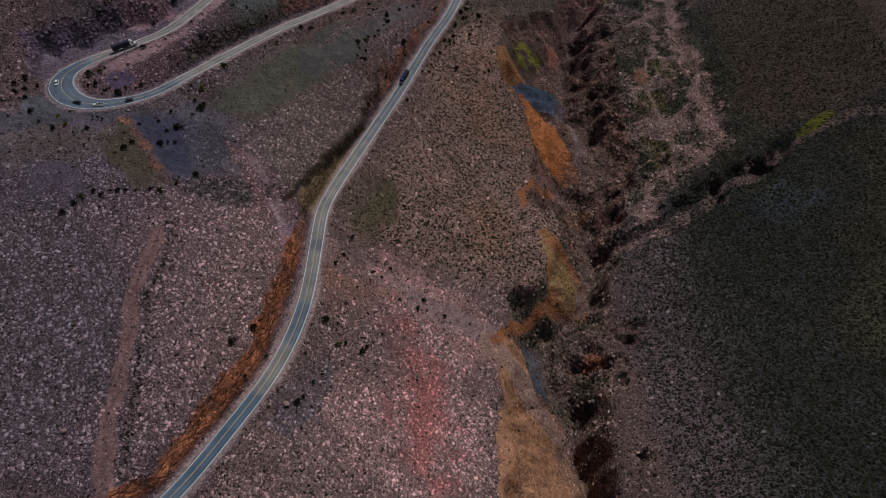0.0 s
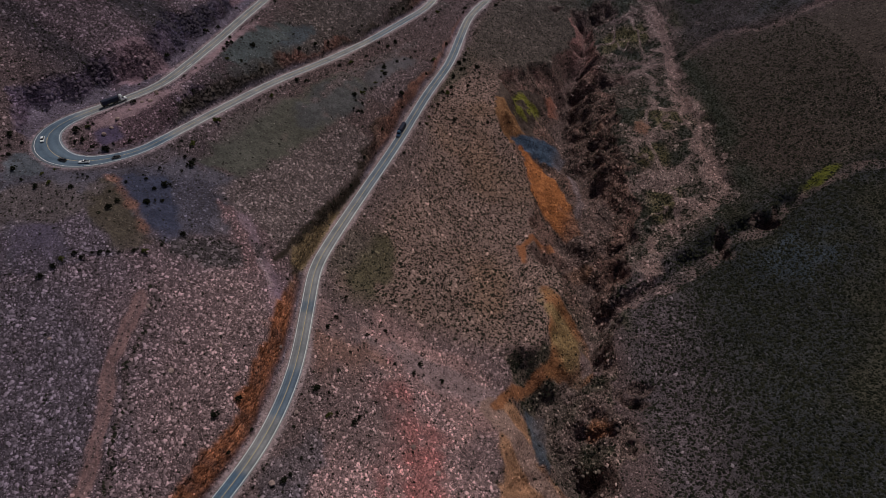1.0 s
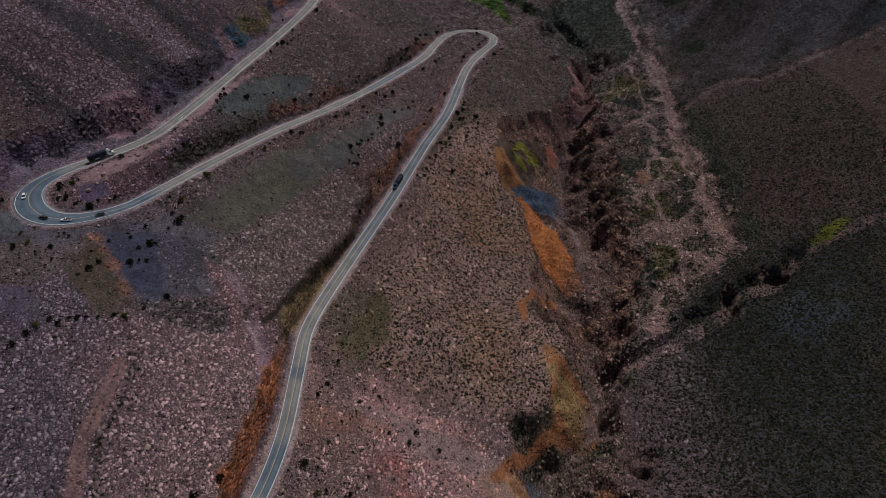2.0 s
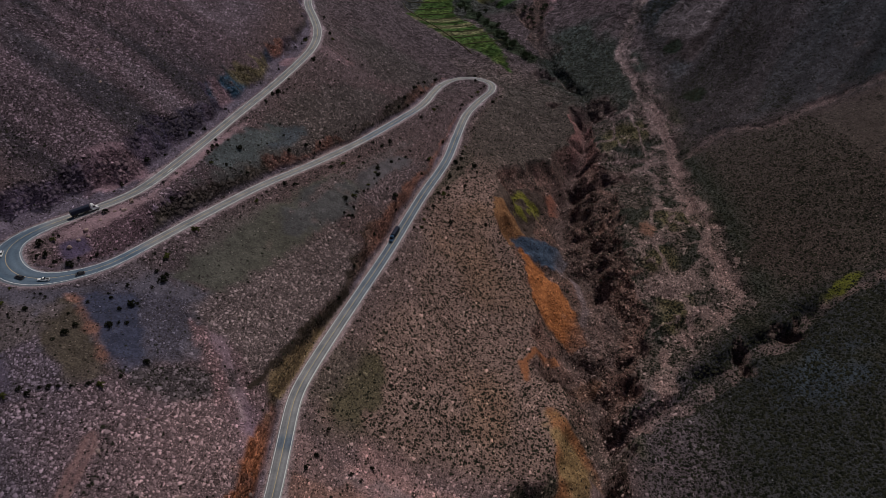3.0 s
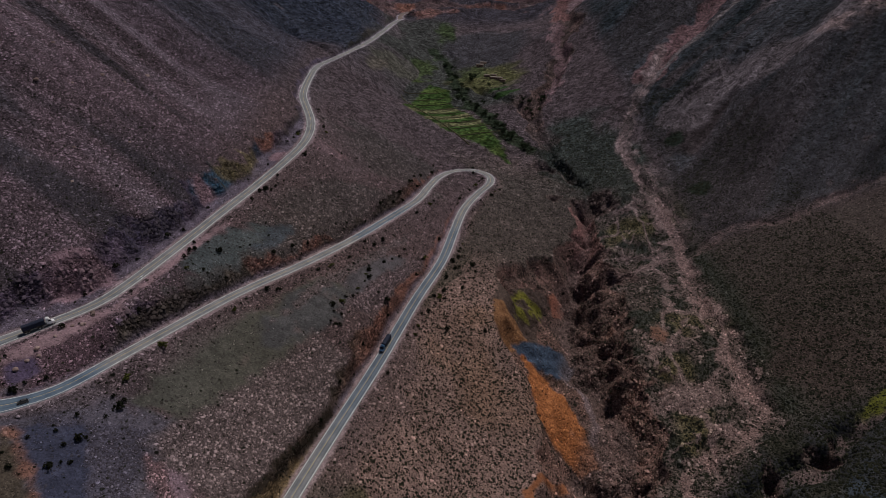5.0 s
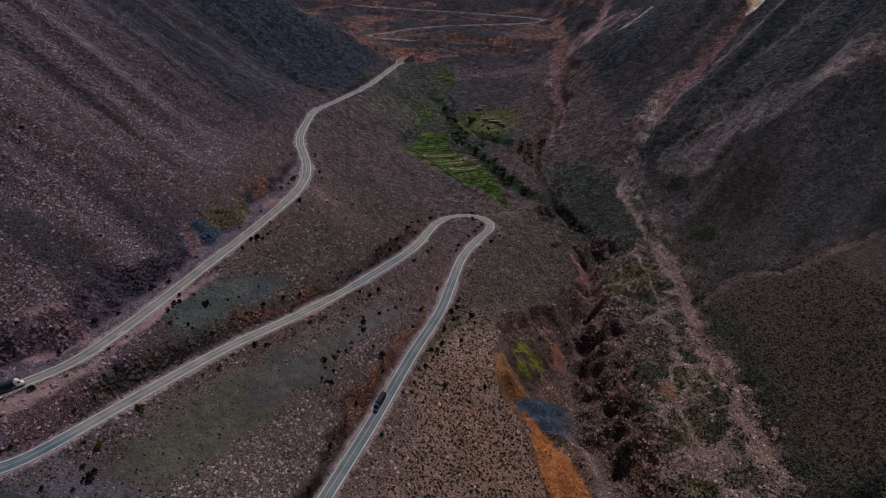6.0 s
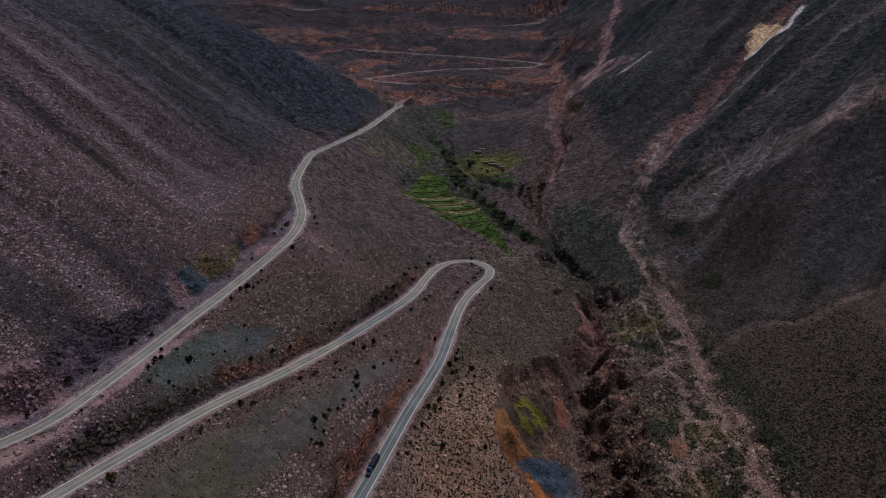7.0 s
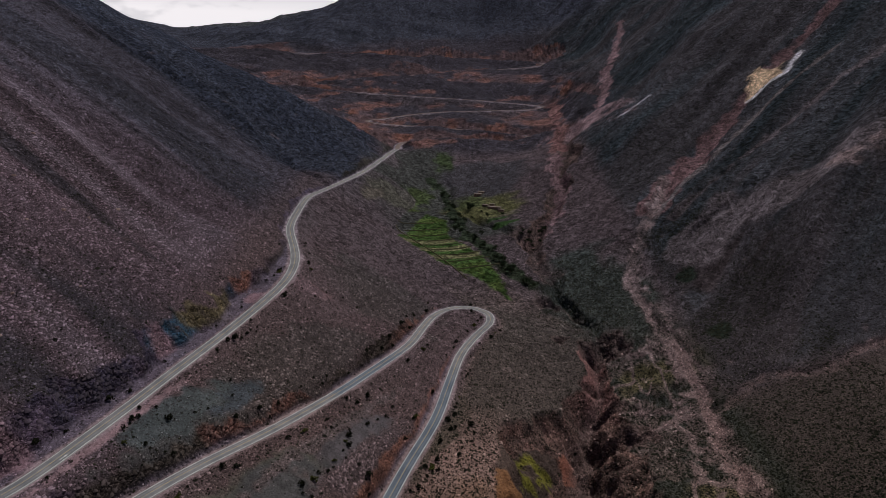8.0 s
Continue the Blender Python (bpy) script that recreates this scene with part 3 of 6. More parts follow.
def leafy(name, dark, light):
    """Leaves whose tone differs from clump to clump."""
    m, n, l, b = mat(name, 1.0, gloss=0.02)
    geo, info = n.new("ShaderNodeNewGeometry"), n.new("ShaderNodeObjectInfo")
    f = math_node(n, l, "FRACT", math_node(n, l, "ADD", geo.outputs["Random Per Island"], info.outputs["Random"]))
    l.new(mix_colour(n, l, f, dark, light), b.inputs["Base Color"])
    return m


def rocky(name, dark, light, scale=2.0):
    m, n, l, b = mat(name, 1.0, gloss=0.02)
    where = n.new("ShaderNodeTexCoord").outputs["Object"]
    geo, info = n.new("ShaderNodeNewGeometry"), n.new("ShaderNodeObjectInfo")
    f = math_node(n, l, "FRACT", math_node(n, l, "ADD", geo.outputs["Random Per Island"], info.outputs["Random"]))
    f = math_node(n, l, "POWER", f, 1.8)
    c = mix_colour(n, l, f, dark, light)
    t = ramp(n, l, noise_node(n, l, where, scale, 5.0, 0.65), 0.3, 0.7, 0.7, 1.25)
    s = n.new("ShaderNodeVectorMath")
    s.operation = "SCALE"
    l.new(c, s.inputs[0])
    l.new(t, s.inputs[3])
    l.new(s.outputs[0], b.inputs["Base Color"])
    bump_node(n, l, b, t, 0.5, 0.15)
    return m


def native_stone(name, low, high):
    """Stone of the ground it lies on, each piece lighter or darker than the soil."""
    m, n, l, b = mat(name, 1.0, gloss=0.0)
    soil, geo = n.new("ShaderNodeAttribute"), n.new("ShaderNodeNewGeometry")
    soil.attribute_name = "soil"
    where = n.new("ShaderNodeTexCoord").outputs["Object"]
    f = ramp(n, l, math_node(n, l, "POWER", geo.outputs["Random Per Island"], 2.2), 0.0, 1.0, low, high)
    s = n.new("ShaderNodeVectorMath")
    s.operation = "SCALE"
    l.new(soil.outputs["Color"], s.inputs[0])
    l.new(math_node(n, l, "MULTIPLY", f, ramp(n, l, noise_node(n, l, where, 2.0, 4.0, 0.65), 0.3, 0.7, 0.75, 1.25)), s.inputs[3])
    l.new(mix_colour(n, l, 0.08, s.outputs[0], (0.30, 0.25, 0.24)), b.inputs["Base Color"])
    return m


def dusty(name, colour, rough=0.4, metal=0.0, dirt=0.35):
    """Painted or moulded surface with a film of road dust."""
    m, n, l, b = mat(name, rough, None, metal)
    where = n.new("ShaderNodeTexCoord").outputs["Object"]
    f = ramp(n, l, noise_node(n, l, where, 1.7, 5.0, 0.6), 0.4, 0.75, 0.0, dirt)
    l.new(mix_colour(n, l, f, colour, (0.30, 0.24, 0.20)), b.inputs["Base Color"])
    return m


GROUND, ASPHALT = ground_material(), asphalt_material()
WHITE_LINE, YELLOW_LINE = worn_paint("white_road_paint", (0.80, 0.80, 0.78)), worn_paint("yellow_road_paint", (0.58, 0.44, 0.22))
SHRUB_LEAF = leafy("shrub_leaves", (0.006, 0.007, 0.005), (0.024, 0.025, 0.015))
OLIVE_LEAF = leafy("olive_leaves", (0.030, 0.035, 0.010), (0.085, 0.085, 0.025))
TREE_LEAF = leafy("tree_leaves", (0.010, 0.016, 0.010), (0.040, 0.055, 0.026))
TUFT_LEAF = leafy("tuft_leaves", (0.008, 0.009, 0.007), (0.034, 0.033, 0.022))
BARK = rocky("bark", (0.05, 0.038, 0.03), (0.09, 0.07, 0.055))
DIRT_TRACK = rocky("dirt_track", (0.210, 0.160, 0.145), (0.270, 0.210, 0.190), 0.4)
STONE, OUTCROP = native_stone("scree_stone", 0.65, 3.3), native_stone("outcrop_rock", 0.6, 1.25)
BOULDER = rocky("boulder_stone", (0.20, 0.14, 0.125), (0.40, 0.29, 0.26), 1.2)
FIELD_STONE = rocky("field_stone", (0.085, 0.080, 0.045), (0.150, 0.125, 0.080), 1.2)
ADOBE = rocky("adobe", (0.22, 0.14, 0.115), (0.34, 0.23, 0.19), 1.0)
TIN = dusty("tin_roof", (0.20, 0.155, 0.135), 0.7, 0.1)
TIMBER = dusty("old_timber", (0.10, 0.07, 0.05), 0.8)


# ---- ground: one sheet out to the skyline ----
def ladder(stops):
    """Grid lines from (start, spacing) stops, spacing changing evenly between them."""
    out = [stops[0][0]]
    for (a, sa), (b, sb) in zip(stops, stops[1:]):
        while out[-1] < b - 1e-6:
            f = np.clip((out[-1] - a) / (b - a), 0, 1)
            out.append(out[-1] + sa + (sb - sa) * f)
    return np.array(out)


gx = ladder([(-2600, 110), (-700, 16), (-330, 3.2), (-225, 1.25), (265, 1.25), (420, 3.4), (900, 18), (2600, 110)])
gy = ladder([(-300, 36), (60, 3.0), (112, 1.15), (480, 1.15), (700, 1.8), (1250, 3.6), (1950, 7), (4300, 110)])
X, Y = [a.ravel() for a in np.meshgrid(gx, gy)]
Z, FIELDS = ground_at(X, Y)


def weathered(z, passes):
    """Rounds the edges of the steepest faces."""
    g = z.reshape(len(gy), len(gx)).copy()
    for _ in range(passes):
        fall = np.hypot(np.gradient(g, gx, axis=1), np.gradient(g, gy, axis=0))
        soft = g.copy()
        soft[:, 1:-1] = 0.25 * g[:, :-2] + 0.5 * g[:, 1:-1] + 0.25 * g[:, 2:]
        soft[1:-1] = 0.25 * soft[:-2] + 0.5 * soft[1:-1] + 0.25 * soft[2:]
        g += (soft - g) * smooth(1.0, 1.8, fall)
    return g.ravel()


Z = np.where(FIELDS["shoulder"] > 0.01, Z, weathered(Z, 3))


def blob(x, y, cx, cy, rx, ry, turn=0.0, soft=0.22, ragged=0.3):
    """A patch with a ragged edge: 1 inside, 0 outside. turn in degrees, from +x."""
    c, s = math.cos(radians(turn)), math.sin(radians(turn))
    px, py = x - cx, y - cy
    r = np.hypot((px * c + py * s) / rx, (py * c - px * s) / ry)
    r = r + ragged * (lattice(x, y, 0.5 * min(rx, ry) + 2, 131) + 0.5 * lattice(x, y, 0.2 * min(rx, ry) + 1, 132))
    return smooth(1 + soft, 1 - soft, r)


def wedge(x, y, corners, soft=1.2, ragged=1.0):
    """A patch with straight sides between corners that go round anticlockwise, its edge a little ragged (metres)."""
    inside = np.full(len(x), 1e9)
    for (ax, ay), (bx, by) in zip(corners, corners[1:] + corners[:1]):
        inside = np.minimum(inside, ((bx - ax) * (y - ay) - (by - ay) * (x - ax)) / math.hypot(bx - ax, by - ay))
    return smooth(-soft, soft, inside + ragged * (1.2 * lattice(x, y, 7, 133) + lattice(x, y, 2.5, 134)))


def patch(x, y, corners, soft=1.2, ragged=1.0):
    """A patch of any outline between corners that go round either way, its edge a little ragged (metres)."""
    p = np.array(corners, float)
    out = np.zeros(len(x))
    near = np.nonzero((x > p[:, 0].min() - 8) & (x < p[:, 0].max() + 8) & (y > p[:, 1].min() - 8) & (y < p[:, 1].max() + 8))[0]
    px, py = x[near], y[near]
    gap, within = np.full(len(near), 1e9), np.zeros(len(near), bool)
    for (ax, ay), (bx, by) in zip(p, np.roll(p, -1, axis=0)):
        dx, dy = bx - ax, by - ay
        t = np.clip(((px - ax) * dx + (py - ay) * dy) / (dx * dx + dy * dy), 0, 1)
        gap = np.minimum(gap, np.hypot(px - ax - t * dx, py - ay - t * dy))
        within ^= ((ay > py) != (by > py)) & (px < dx * (py - ay) / (dy + 1e-12) + ax)
    inside = np.where(within, gap, -gap) + ragged * (1.2 * lattice(px, py, 7, 133) + lattice(px, py, 2.5, 134))
    out[near] = smooth(-soft, soft, inside)
    return out


def band(x, y, points, half, ragged=0.35):
    """A strip of that half width along a line, its edges ragged."""
    line = np.array([(*p, 0, 0) for p in points], float)
    d, _, _ = near_line(x, y, line, 3 * half + 10)
    d = np.where(np.isfinite(d), d, 1e6)
    return smooth(1.25, 0.75, d / half + ragged * (lattice(x, y, 1.6 * half + 2, 135) + 0.7 * lattice(x, y, 0.6 * half + 1, 136)))


def soil_and_cover(x, y, z, f):
    """Colour of the soil, and the share of tufts and stones on it."""
    c = np.empty((len(x), 3))
    c[:] = (0.125, 0.086, 0.078)
    bush, stone = np.full(len(x), 0.30), np.full(len(x), 0.55)

    def lay(mask, colour, tufts=None, stones=None):
        nonlocal c, bush, stone
        c = c * (1 - mask[:, None]) + np.array(colour) * mask[:, None]
        if tufts is not None:
            bush = bush * (1 - mask) + tufts * mask
        if stones is not None:
            stone = stone * (1 - mask) + stones * mask
    n40, n12, n5 = fbm(x, y, 40, 141, 4), fbm(x, y, 12, 151, 3), fbm(x, y, 5, 161, 3)
    d_valley, side, _ = near_line(x, y, LEG_A, 400)
    to_gorge, gorge_side, _ = near_line(x, y, streams[0], 260)
    # west: boulder slope, mountain side with long streaks, dark spur
    lay(smooth(-40, -70, x + 0.12 * (y - 200)) * smooth(290, 230, y), (0.180, 0.125, 0.122), 0.14, 1.0)
    west = smooth(-112, -150, x + 0.06 * (y - 420)) * smooth(300, 345, y + 0.5 * (x + 170))
    v, u = across_west(x, y)
    streak = fbm(u * 0.14, v, 46, 171, 4)
    lay(west, (0.116, 0.082, 0.086), 0.25, 1.0)
    lay(west * smooth(0.0, 0.45, streak), (0.160, 0.122, 0.126), 0.15, 1.0)
    lay(west * smooth(-0.05, -0.5, streak), (0.058, 0.050, 0.053), 0.32, 0.6)
    lay(west * smooth(640, 820, y - 0.3 * (x + 150)) * 0.7, (0.078, 0.070, 0.076), 0.45, 0.7)
    spur = smooth(850, 930, y + 0.35 * (x + 150)) * smooth(-60, -110, x) * smooth(18, -4, y - np.interp(-x, (80, 150, 230, 380, 525), (1172, 1134, 1116, 1166, 1190)))
    lay(spur, (0.038, 0.039, 0.046), 0.30, 0.25)
    lay(spur * smooth(0.0, 0.6, streak), (0.046, 0.046, 0.052), 0.25, 0.35)
    # slope below the hairpin
    lay(wedge(x, y, [(-225, 238), (-190, 200), (-158, 220), (-124, 237), (-98, 262), (-104, 300), (-140, 300), (-190, 276)], 3.0, 2.5), (0.090, 0.080, 0.086), 0.05, 0.22)
    lay(wedge(x, y, [(-152, 273), (-124, 240), (-106, 256), (-112, 290), (-142, 284)], 2.0, 1.5), (0.078, 0.070, 0.080), 0.10, 0.45)
    lay(wedge(x, y, [(-152, 274), (-123, 240), (-116, 247), (-132, 284)]), (0.050, 0.052, 0.070), 0.03, 0.10)
    lay(wedge(x, y, [(-157, 270), (-161, 252), (-139, 229), (-125, 240), (-152, 272)]), (0.078, 0.062, 0.042), 0.08, 0.25)
    lay(wedge(x, y, [(-154, 273), (-127, 239.5), (-124.5, 241), (-150, 274)], 1.5, 1.6), (0.190, 0.098, 0.066), 0.08, 0.3)
    lay(wedge(x, y, [(-170, 246), (-150, 223), (-139, 230), (-159, 254)], 1.5, 1.4), (0.140, 0.108, 0.118), 0.08, 1.0)
    lay(wedge(x, y, [(-185, 243), (-170, 212), (-152, 222), (-168, 246)], 1.5, 1.4), (0.092, 0.074, 0.092), 0.05, 0.2)
    lay(wedge(x, y, [(-215, 235), (-195, 195), (-172, 210), (-186, 243)], 2.0, 1.6), (0.105, 0.080, 0.094), 0.12, 0.5)
    lay(blob(x, y, -176, 250, 22, 12, 30), (0.12, 0.095, 0.085), 0.25, 0.4)
    lay(blob(x, y, -84, 252, 10, 30, 22, 0.5), (0.205, 0.135, 0.132), 0.10, 1.0)
    lay(band(x, y, [(-98, 276), (-88, 258), (-80, 246), (-74, 234), (-72, 222)], 3.4), (0.190, 0.132, 0.140), 0.05, 0.2)
    lay(band(x, y, [(-88, 256), (-81, 245), (-76, 236)], 0.8), (0.330, 0.245, 0.240), 0.0, 0.2)
    lay(blob(x, y, -70, 228, 6, 18, 20, 0.5), (0.17, 0.115, 0.135), 0.03, 0.2)
    lay(blob(x, y, -160, 160, 40, 60, 10, 0.5), (0.128, 0.100, 0.108), 0.14, 1.0)
    lay(blob(x, y, -95, 190, 26, 52, 12, 0.5), (0.240, 0.162, 0.150), 0.14, 1.0)
    lay(blob(x, y, -104, 246, 20, 8, 20, 0.4, 0.5), (0.085, 0.068, 0.066), 0.5, 1.0)
    d_track, track_side, _ = near_line(x + 1.5 * n12, y, np.array([(-124, 214, 0, 0), (-126, 184, 0, 0), (-124, 165, 0, 0), (-123, 144, 0, 0), (-119, 118, 0, 0), (-116, 100, 0, 0)], float), 20)
    lay(smooth(3.4, 2.2, d_track), (0.205, 0.122, 0.102), 0.02, 0.12)
    lay(smooth(0.9, 0.3, d_track), (0.155, 0.098, 0.086), 0.15, 0.3)
    lay(smooth(1.8, 0.6, np.abs(d_track - 6.0)) * (track_side > 0), (0.120, 0.082, 0.076), 0.85, 0.8)
    lay(blob(x, y, -190, 271, 7, 9, 0), (0.095, 0.100, 0.100), 0.02, 0.15)
    # slopes between the roads
    lay(wedge(x, y, [(-122, 300), (-98, 300), (-76, 333), (-48, 412), (-62, 418), (-112, 345)], 3.0, 2.0), (0.084, 0.080, 0.060), 0.05, 0.10)
    lay(blob(x, y, -64, 388, 34, 13, 60, 0.2, 0.25), (0.078, 0.076, 0.070), 0.03, 0.08)
    lay(blob(x, y, -34, 440, 30, 9, 62, 0.2, 0.25), (0.088, 0.080, 0.078), 0.03, 0.10)
    lay(wedge(x, y, [(-110, 285), (-75, 262), (-40, 366), (-60, 372), (-86, 328)], 3.0, 2.0), (0.158, 0.120, 0.108), 0.15, 1.0)
    lay(wedge(x, y, [(-108, 278), (-88, 244), (-82, 246), (-96, 272)], 1.5, 1.8), (0.215, 0.135, 0.128), 0.10, 1.0)
    lay(blob(x, y, -28, 430, 40, 7, 62), (0.130, 0.095, 0.092), 0.20, 1.0)
    lay(blob(x, y, -100, 405, 46, 9, 60), (0.080, 0.076, 0.066), 0.22, 0.4)
    lay(blob(x, y, -72, 480, 60, 22, 64), (0.100, 0.080, 0.070), 0.28, 0.85)
    lay(blob(x, y, -96, 430, 20, 8, 60), (0.062, 0.070, 0.072), 0.12, 0.2)
    lay(blob(x, y, -156, 312, 26, 12, 55), (0.125, 0.078, 0.082), 0.12, 0.8)
    lay(blob(x, y, -112, 408, 34, 9, 68, 0.2, 0.3), (0.070, 0.078, 0.070), 0.10, 0.2)
    lay(blob(x, y, -40, 620, 40, 60, 20), (0.105, 0.082, 0.070), 0.35, 0.7)
    lay(blob(x, y, -78, 560, 12, 7, 20), (0.24, 0.135, 0.120), 0.05, 0.4)
    lay(wedge(x, y, [(-172, 300), (-164, 294), (-156, 301), (-162, 309)], 1.0, 0.8), (0.080, 0.060, 0.085), 0.03, 0.1)
    # terrace
    terrace = np.where((side < 0) & (gorge_side > 0), smooth(2, 14, d_valley), 0) * (x < 130) * smooth(235, 262, y) * smooth(720, 640, y)
    lay(terrace, (0.250, 0.165, 0.130), 0.66, 0.30)
    lay(terrace * smooth(0.0, 0.9, n40), (0.255, 0.158, 0.108), 0.66, 0.28)
    lay(terrace * smooth(455, 520, y), (0.105, 0.082, 0.064), 0.55, 0.4)
    lay(blob(x, y, -40, 275, 14, 26, -20), (0.098, 0.082, 0.048), 0.45, 0.3)
    lay(blob(x, y, 6, 470, 10, 50, -22), (0.105, 0.082, 0.060), 0.55, 0.3)
    lay(np.where((side < 0) & (gorge_side > 0), smooth(1, 6, d_valley), 0) * smooth(262, 236, y) * (1 - f["cut"]), (0.225, 0.152, 0.140), 0.20, 0.85)
    lay(blob(x, y, -18, 218, 46, 22, -10, 0.3, 0.4), (0.345, 0.210, 0.182), 0.20, 0.45)
    lay(blob(x, y, 4, 226, 40, 7, -8), (0.260, 0.180, 0.165), 0.15, 0.25)
    lay(blob(x, y, -42, 214, 22, 12, -14, 0.4, 0.5), (0.36, 0.185, 0.125), 0.12, 0.25)
    lay(blob(x, y, -16, 172, 36, 44, 0) * smooth(0, 6, d_valley), (0.345, 0.222, 0.202), 0.22, 0.95)
    lay(blob(x, y, -10, 178, 11, 36, 12, 0.6, 0.6), (0.380, 0.160, 0.140), 0.12, 0.7)
    lay(blob(x, y, -58, 160, 7, 18, -28), (0.165, 0.135, 0.145), 0.10, 0.7)
    # gorge walls, beds and the broken land east of them
    web = np.maximum(ridged(x + 4 * n12, y * 0.55, 21, 211, 1), ridged(x * 0.8 - 4 * n5, y * 0.7 + 3 * n12, 13, 221, 1) - 0.03)
    web = smooth(0.74, 0.92, web + 0.06 * n5)
    plain = np.maximum(f["braid"], 0.9 * blob(x, y, 160, 470, 44, 190, 0))
    lay(plain, (0.135, 0.103, 0.083), 0.85, 0.45)
    lay(plain * smooth(0.1, 0.5, n12 + 0.3 * n40), (0.058, 0.060, 0.047), 1.0, 0.2)
    lay(plain * smooth(0.5, 0.9, n40), (0.125, 0.105, 0.050), 0.8, 0.3)
    lay(plain * web, (0.245, 0.172, 0.145), 0.25, 0.6)
    lay(f["cut"], (0.140, 0.090, 0.070), 0.5, 0.4)
    lay(f["cut"] * smooth(-0.1, 0.5, n12 + 0.3 * n5), (0.205, 0.122, 0.092), 0.35, 0.45)
    lay(f["cut"] * smooth(315, 275, y), (0.200, 0.138, 0.112), 0.4, 0.45)
    lay(f["cut"] * smooth(315, 275, y) * smooth(0.1, 0.5, n12), (0.110, 0.088, 0.062), 0.8, 0.3)
    for corners, colour, tufts in (
            ([(43, 468), (38, 436), (52, 428), (68, 438), (74, 470), (84, 499), (60, 492)], (0.086, 0.062, 0.048), 0.15),
            ([(41, 450), (37, 431), (50, 426), (64, 436), (54, 450)], (0.245, 0.125, 0.058), 0.04),
            ([(50, 431), (60, 424), (79, 418), (94, 438), (88, 450), (71, 444)], (0.060, 0.084, 0.116), 0.03),
            ([(83, 500), (86, 486), (95, 492), (97, 521)], (0.250, 0.105, 0.066), 0.05),
            ([(57, 426), (58, 399), (60, 377), (69, 364), (83, 356), (94, 357), (90, 382), (81, 402), (73, 416)], (0.360, 0.138, 0.050), 0.03),
            ([(58, 299), (66, 294), (79, 289), (87, 278), (87, 262), (82, 247), (68, 250), (50, 245), (60, 258), (61, 273)], (0.285, 0.130, 0.058), 0.12),
            ([(25, 217), (36, 227), (44, 223), (49, 201), (66, 187), (74, 158), (76, 110), (64, 76), (44, 62), (27, 92), (24, 164), (30, 190)], (0.330, 0.178, 0.098), 0.03),
            ([(43, 232), (47, 203), (54, 198), (56, 232)], (0.078, 0.088, 0.098), 0.06)):
        lay(patch(x, y, corners, 1.0, 1.1), colour, tufts, 0.12)
    lay(patch(x, y, [(48, 466), (56, 456), (73, 470), (76, 486), (60, 491)], 2.0, 2.5) * smooth(-0.3, 0.3, n5), (0.155, 0.145, 0.028), 0.25, 0.05)
    lay(blob(x, y, 72, 272, 9, 20, 20, 0.4, 0.5), (0.245, 0.160, 0.072), 0.25, 0.15)
    lay(blob(x, y, 84, 260, 4, 14, 10, 0.3, 0.4), (0.215, 0.145, 0.130), 0.05, 0.2)
    lay(band(x, y, [(26, 216), (36, 210), (44, 196), (62, 180)], 5), (0.300, 0.195, 0.150), 0.05, 0.2)
    lay(band(x, y, [(84, 425), (92, 420), (96, 400), (97, 388), (93, 376)], 2.6), (0.250, 0.190, 0.182), 0.02, 0.2)
    lay(band(x, y, [(50, 316), (49, 327), (57, 337), (72, 344)], 2.4), (0.290, 0.120, 0.055), 0.04, 0.1)
    lay(band(x, y, [(27, 219), (36, 230), (46, 240), (54, 248)], 2.2), (0.290, 0.128, 0.060), 0.06, 0.1)
    for cx, cy, rx, ry, colour in ((88, 332, 7, 5, (0.26, 0.125, 0.060)), (130, 308, 5, 9, (0.27, 0.130, 0.062)), (80, 219, 6, 5, (0.25, 0.115, 0.060)),
                                   (106, 282, 3, 10, (0.125, 0.115, 0.030)), (146, 440, 5, 6, (0.19, 0.105, 0.070)), (118, 452, 5, 4, (0.24, 0.140, 0.100))):
        lay(blob(x, y, cx, cy, rx, ry, 0, 0.35, 0.5), colour, 0.2, 0.2)
    lay(np.clip(f["cut"] * blob(x, y, 120, 600, 16, 50, 0, 0.5), 0, 1), (0.270, 0.135, 0.108), 0.05, 0.3)
    lay(f["bed0"] * smooth(640, 540, y) * 0.6, (0.150, 0.108, 0.092), 0.10, 0.6)
    # eastern fan and hills
    fan = smooth(96, 118, x + 0.02 * (y - 200)) * smooth(0, 14, 0.62 * (x - 140) - (y - 312) + 22) * smooth(470, 380, y)
    lay(fan, (0.043, 0.044, 0.043), 1.0, 0.08)
    lay(fan * smooth(165, 112, x), (0.125, 0.098, 0.100), 0.8, 0.35)
    lay(fan * smooth(0.1, 0.8, n40) * smooth(150, 185, x), (0.056, 0.052, 0.036), 0.9, 0.06)
    lay(fan * blob(x, y, 200, 306, 22, 14, 20, 0.6, 0.6), (0.050, 0.062, 0.070), 0.9, 0.1)
    hill = smooth(186, 200, x) * smooth(352, 372, y - 0.05 * (x - 200)) * smooth(560, 520, y)
    lay(hill, (0.084, 0.066, 0.053), 0.78, 0.35)
    lay(hill * smooth(216, 194, x), (0.050, 0.056, 0.042), 1.0, 0.1)
    lay(hill * blob(x, y, 225, 400, 30, 24, 0), (0.088, 0.066, 0.053), 0.75, 0.4)
    east = smooth(195, 225, x) * smooth(530, 560, y)
    lay(east, (0.064, 0.060, 0.058), 1.0, 0.4)
    lay(east * blob(x, y, 262, 690, 40, 50, 40), (0.056, 0.041, 0.036), 0.35, 0.4)
    ve, ue = across_east(x, y)
    seam = fbm(ue * 0.12, ve, 50, 181, 4)
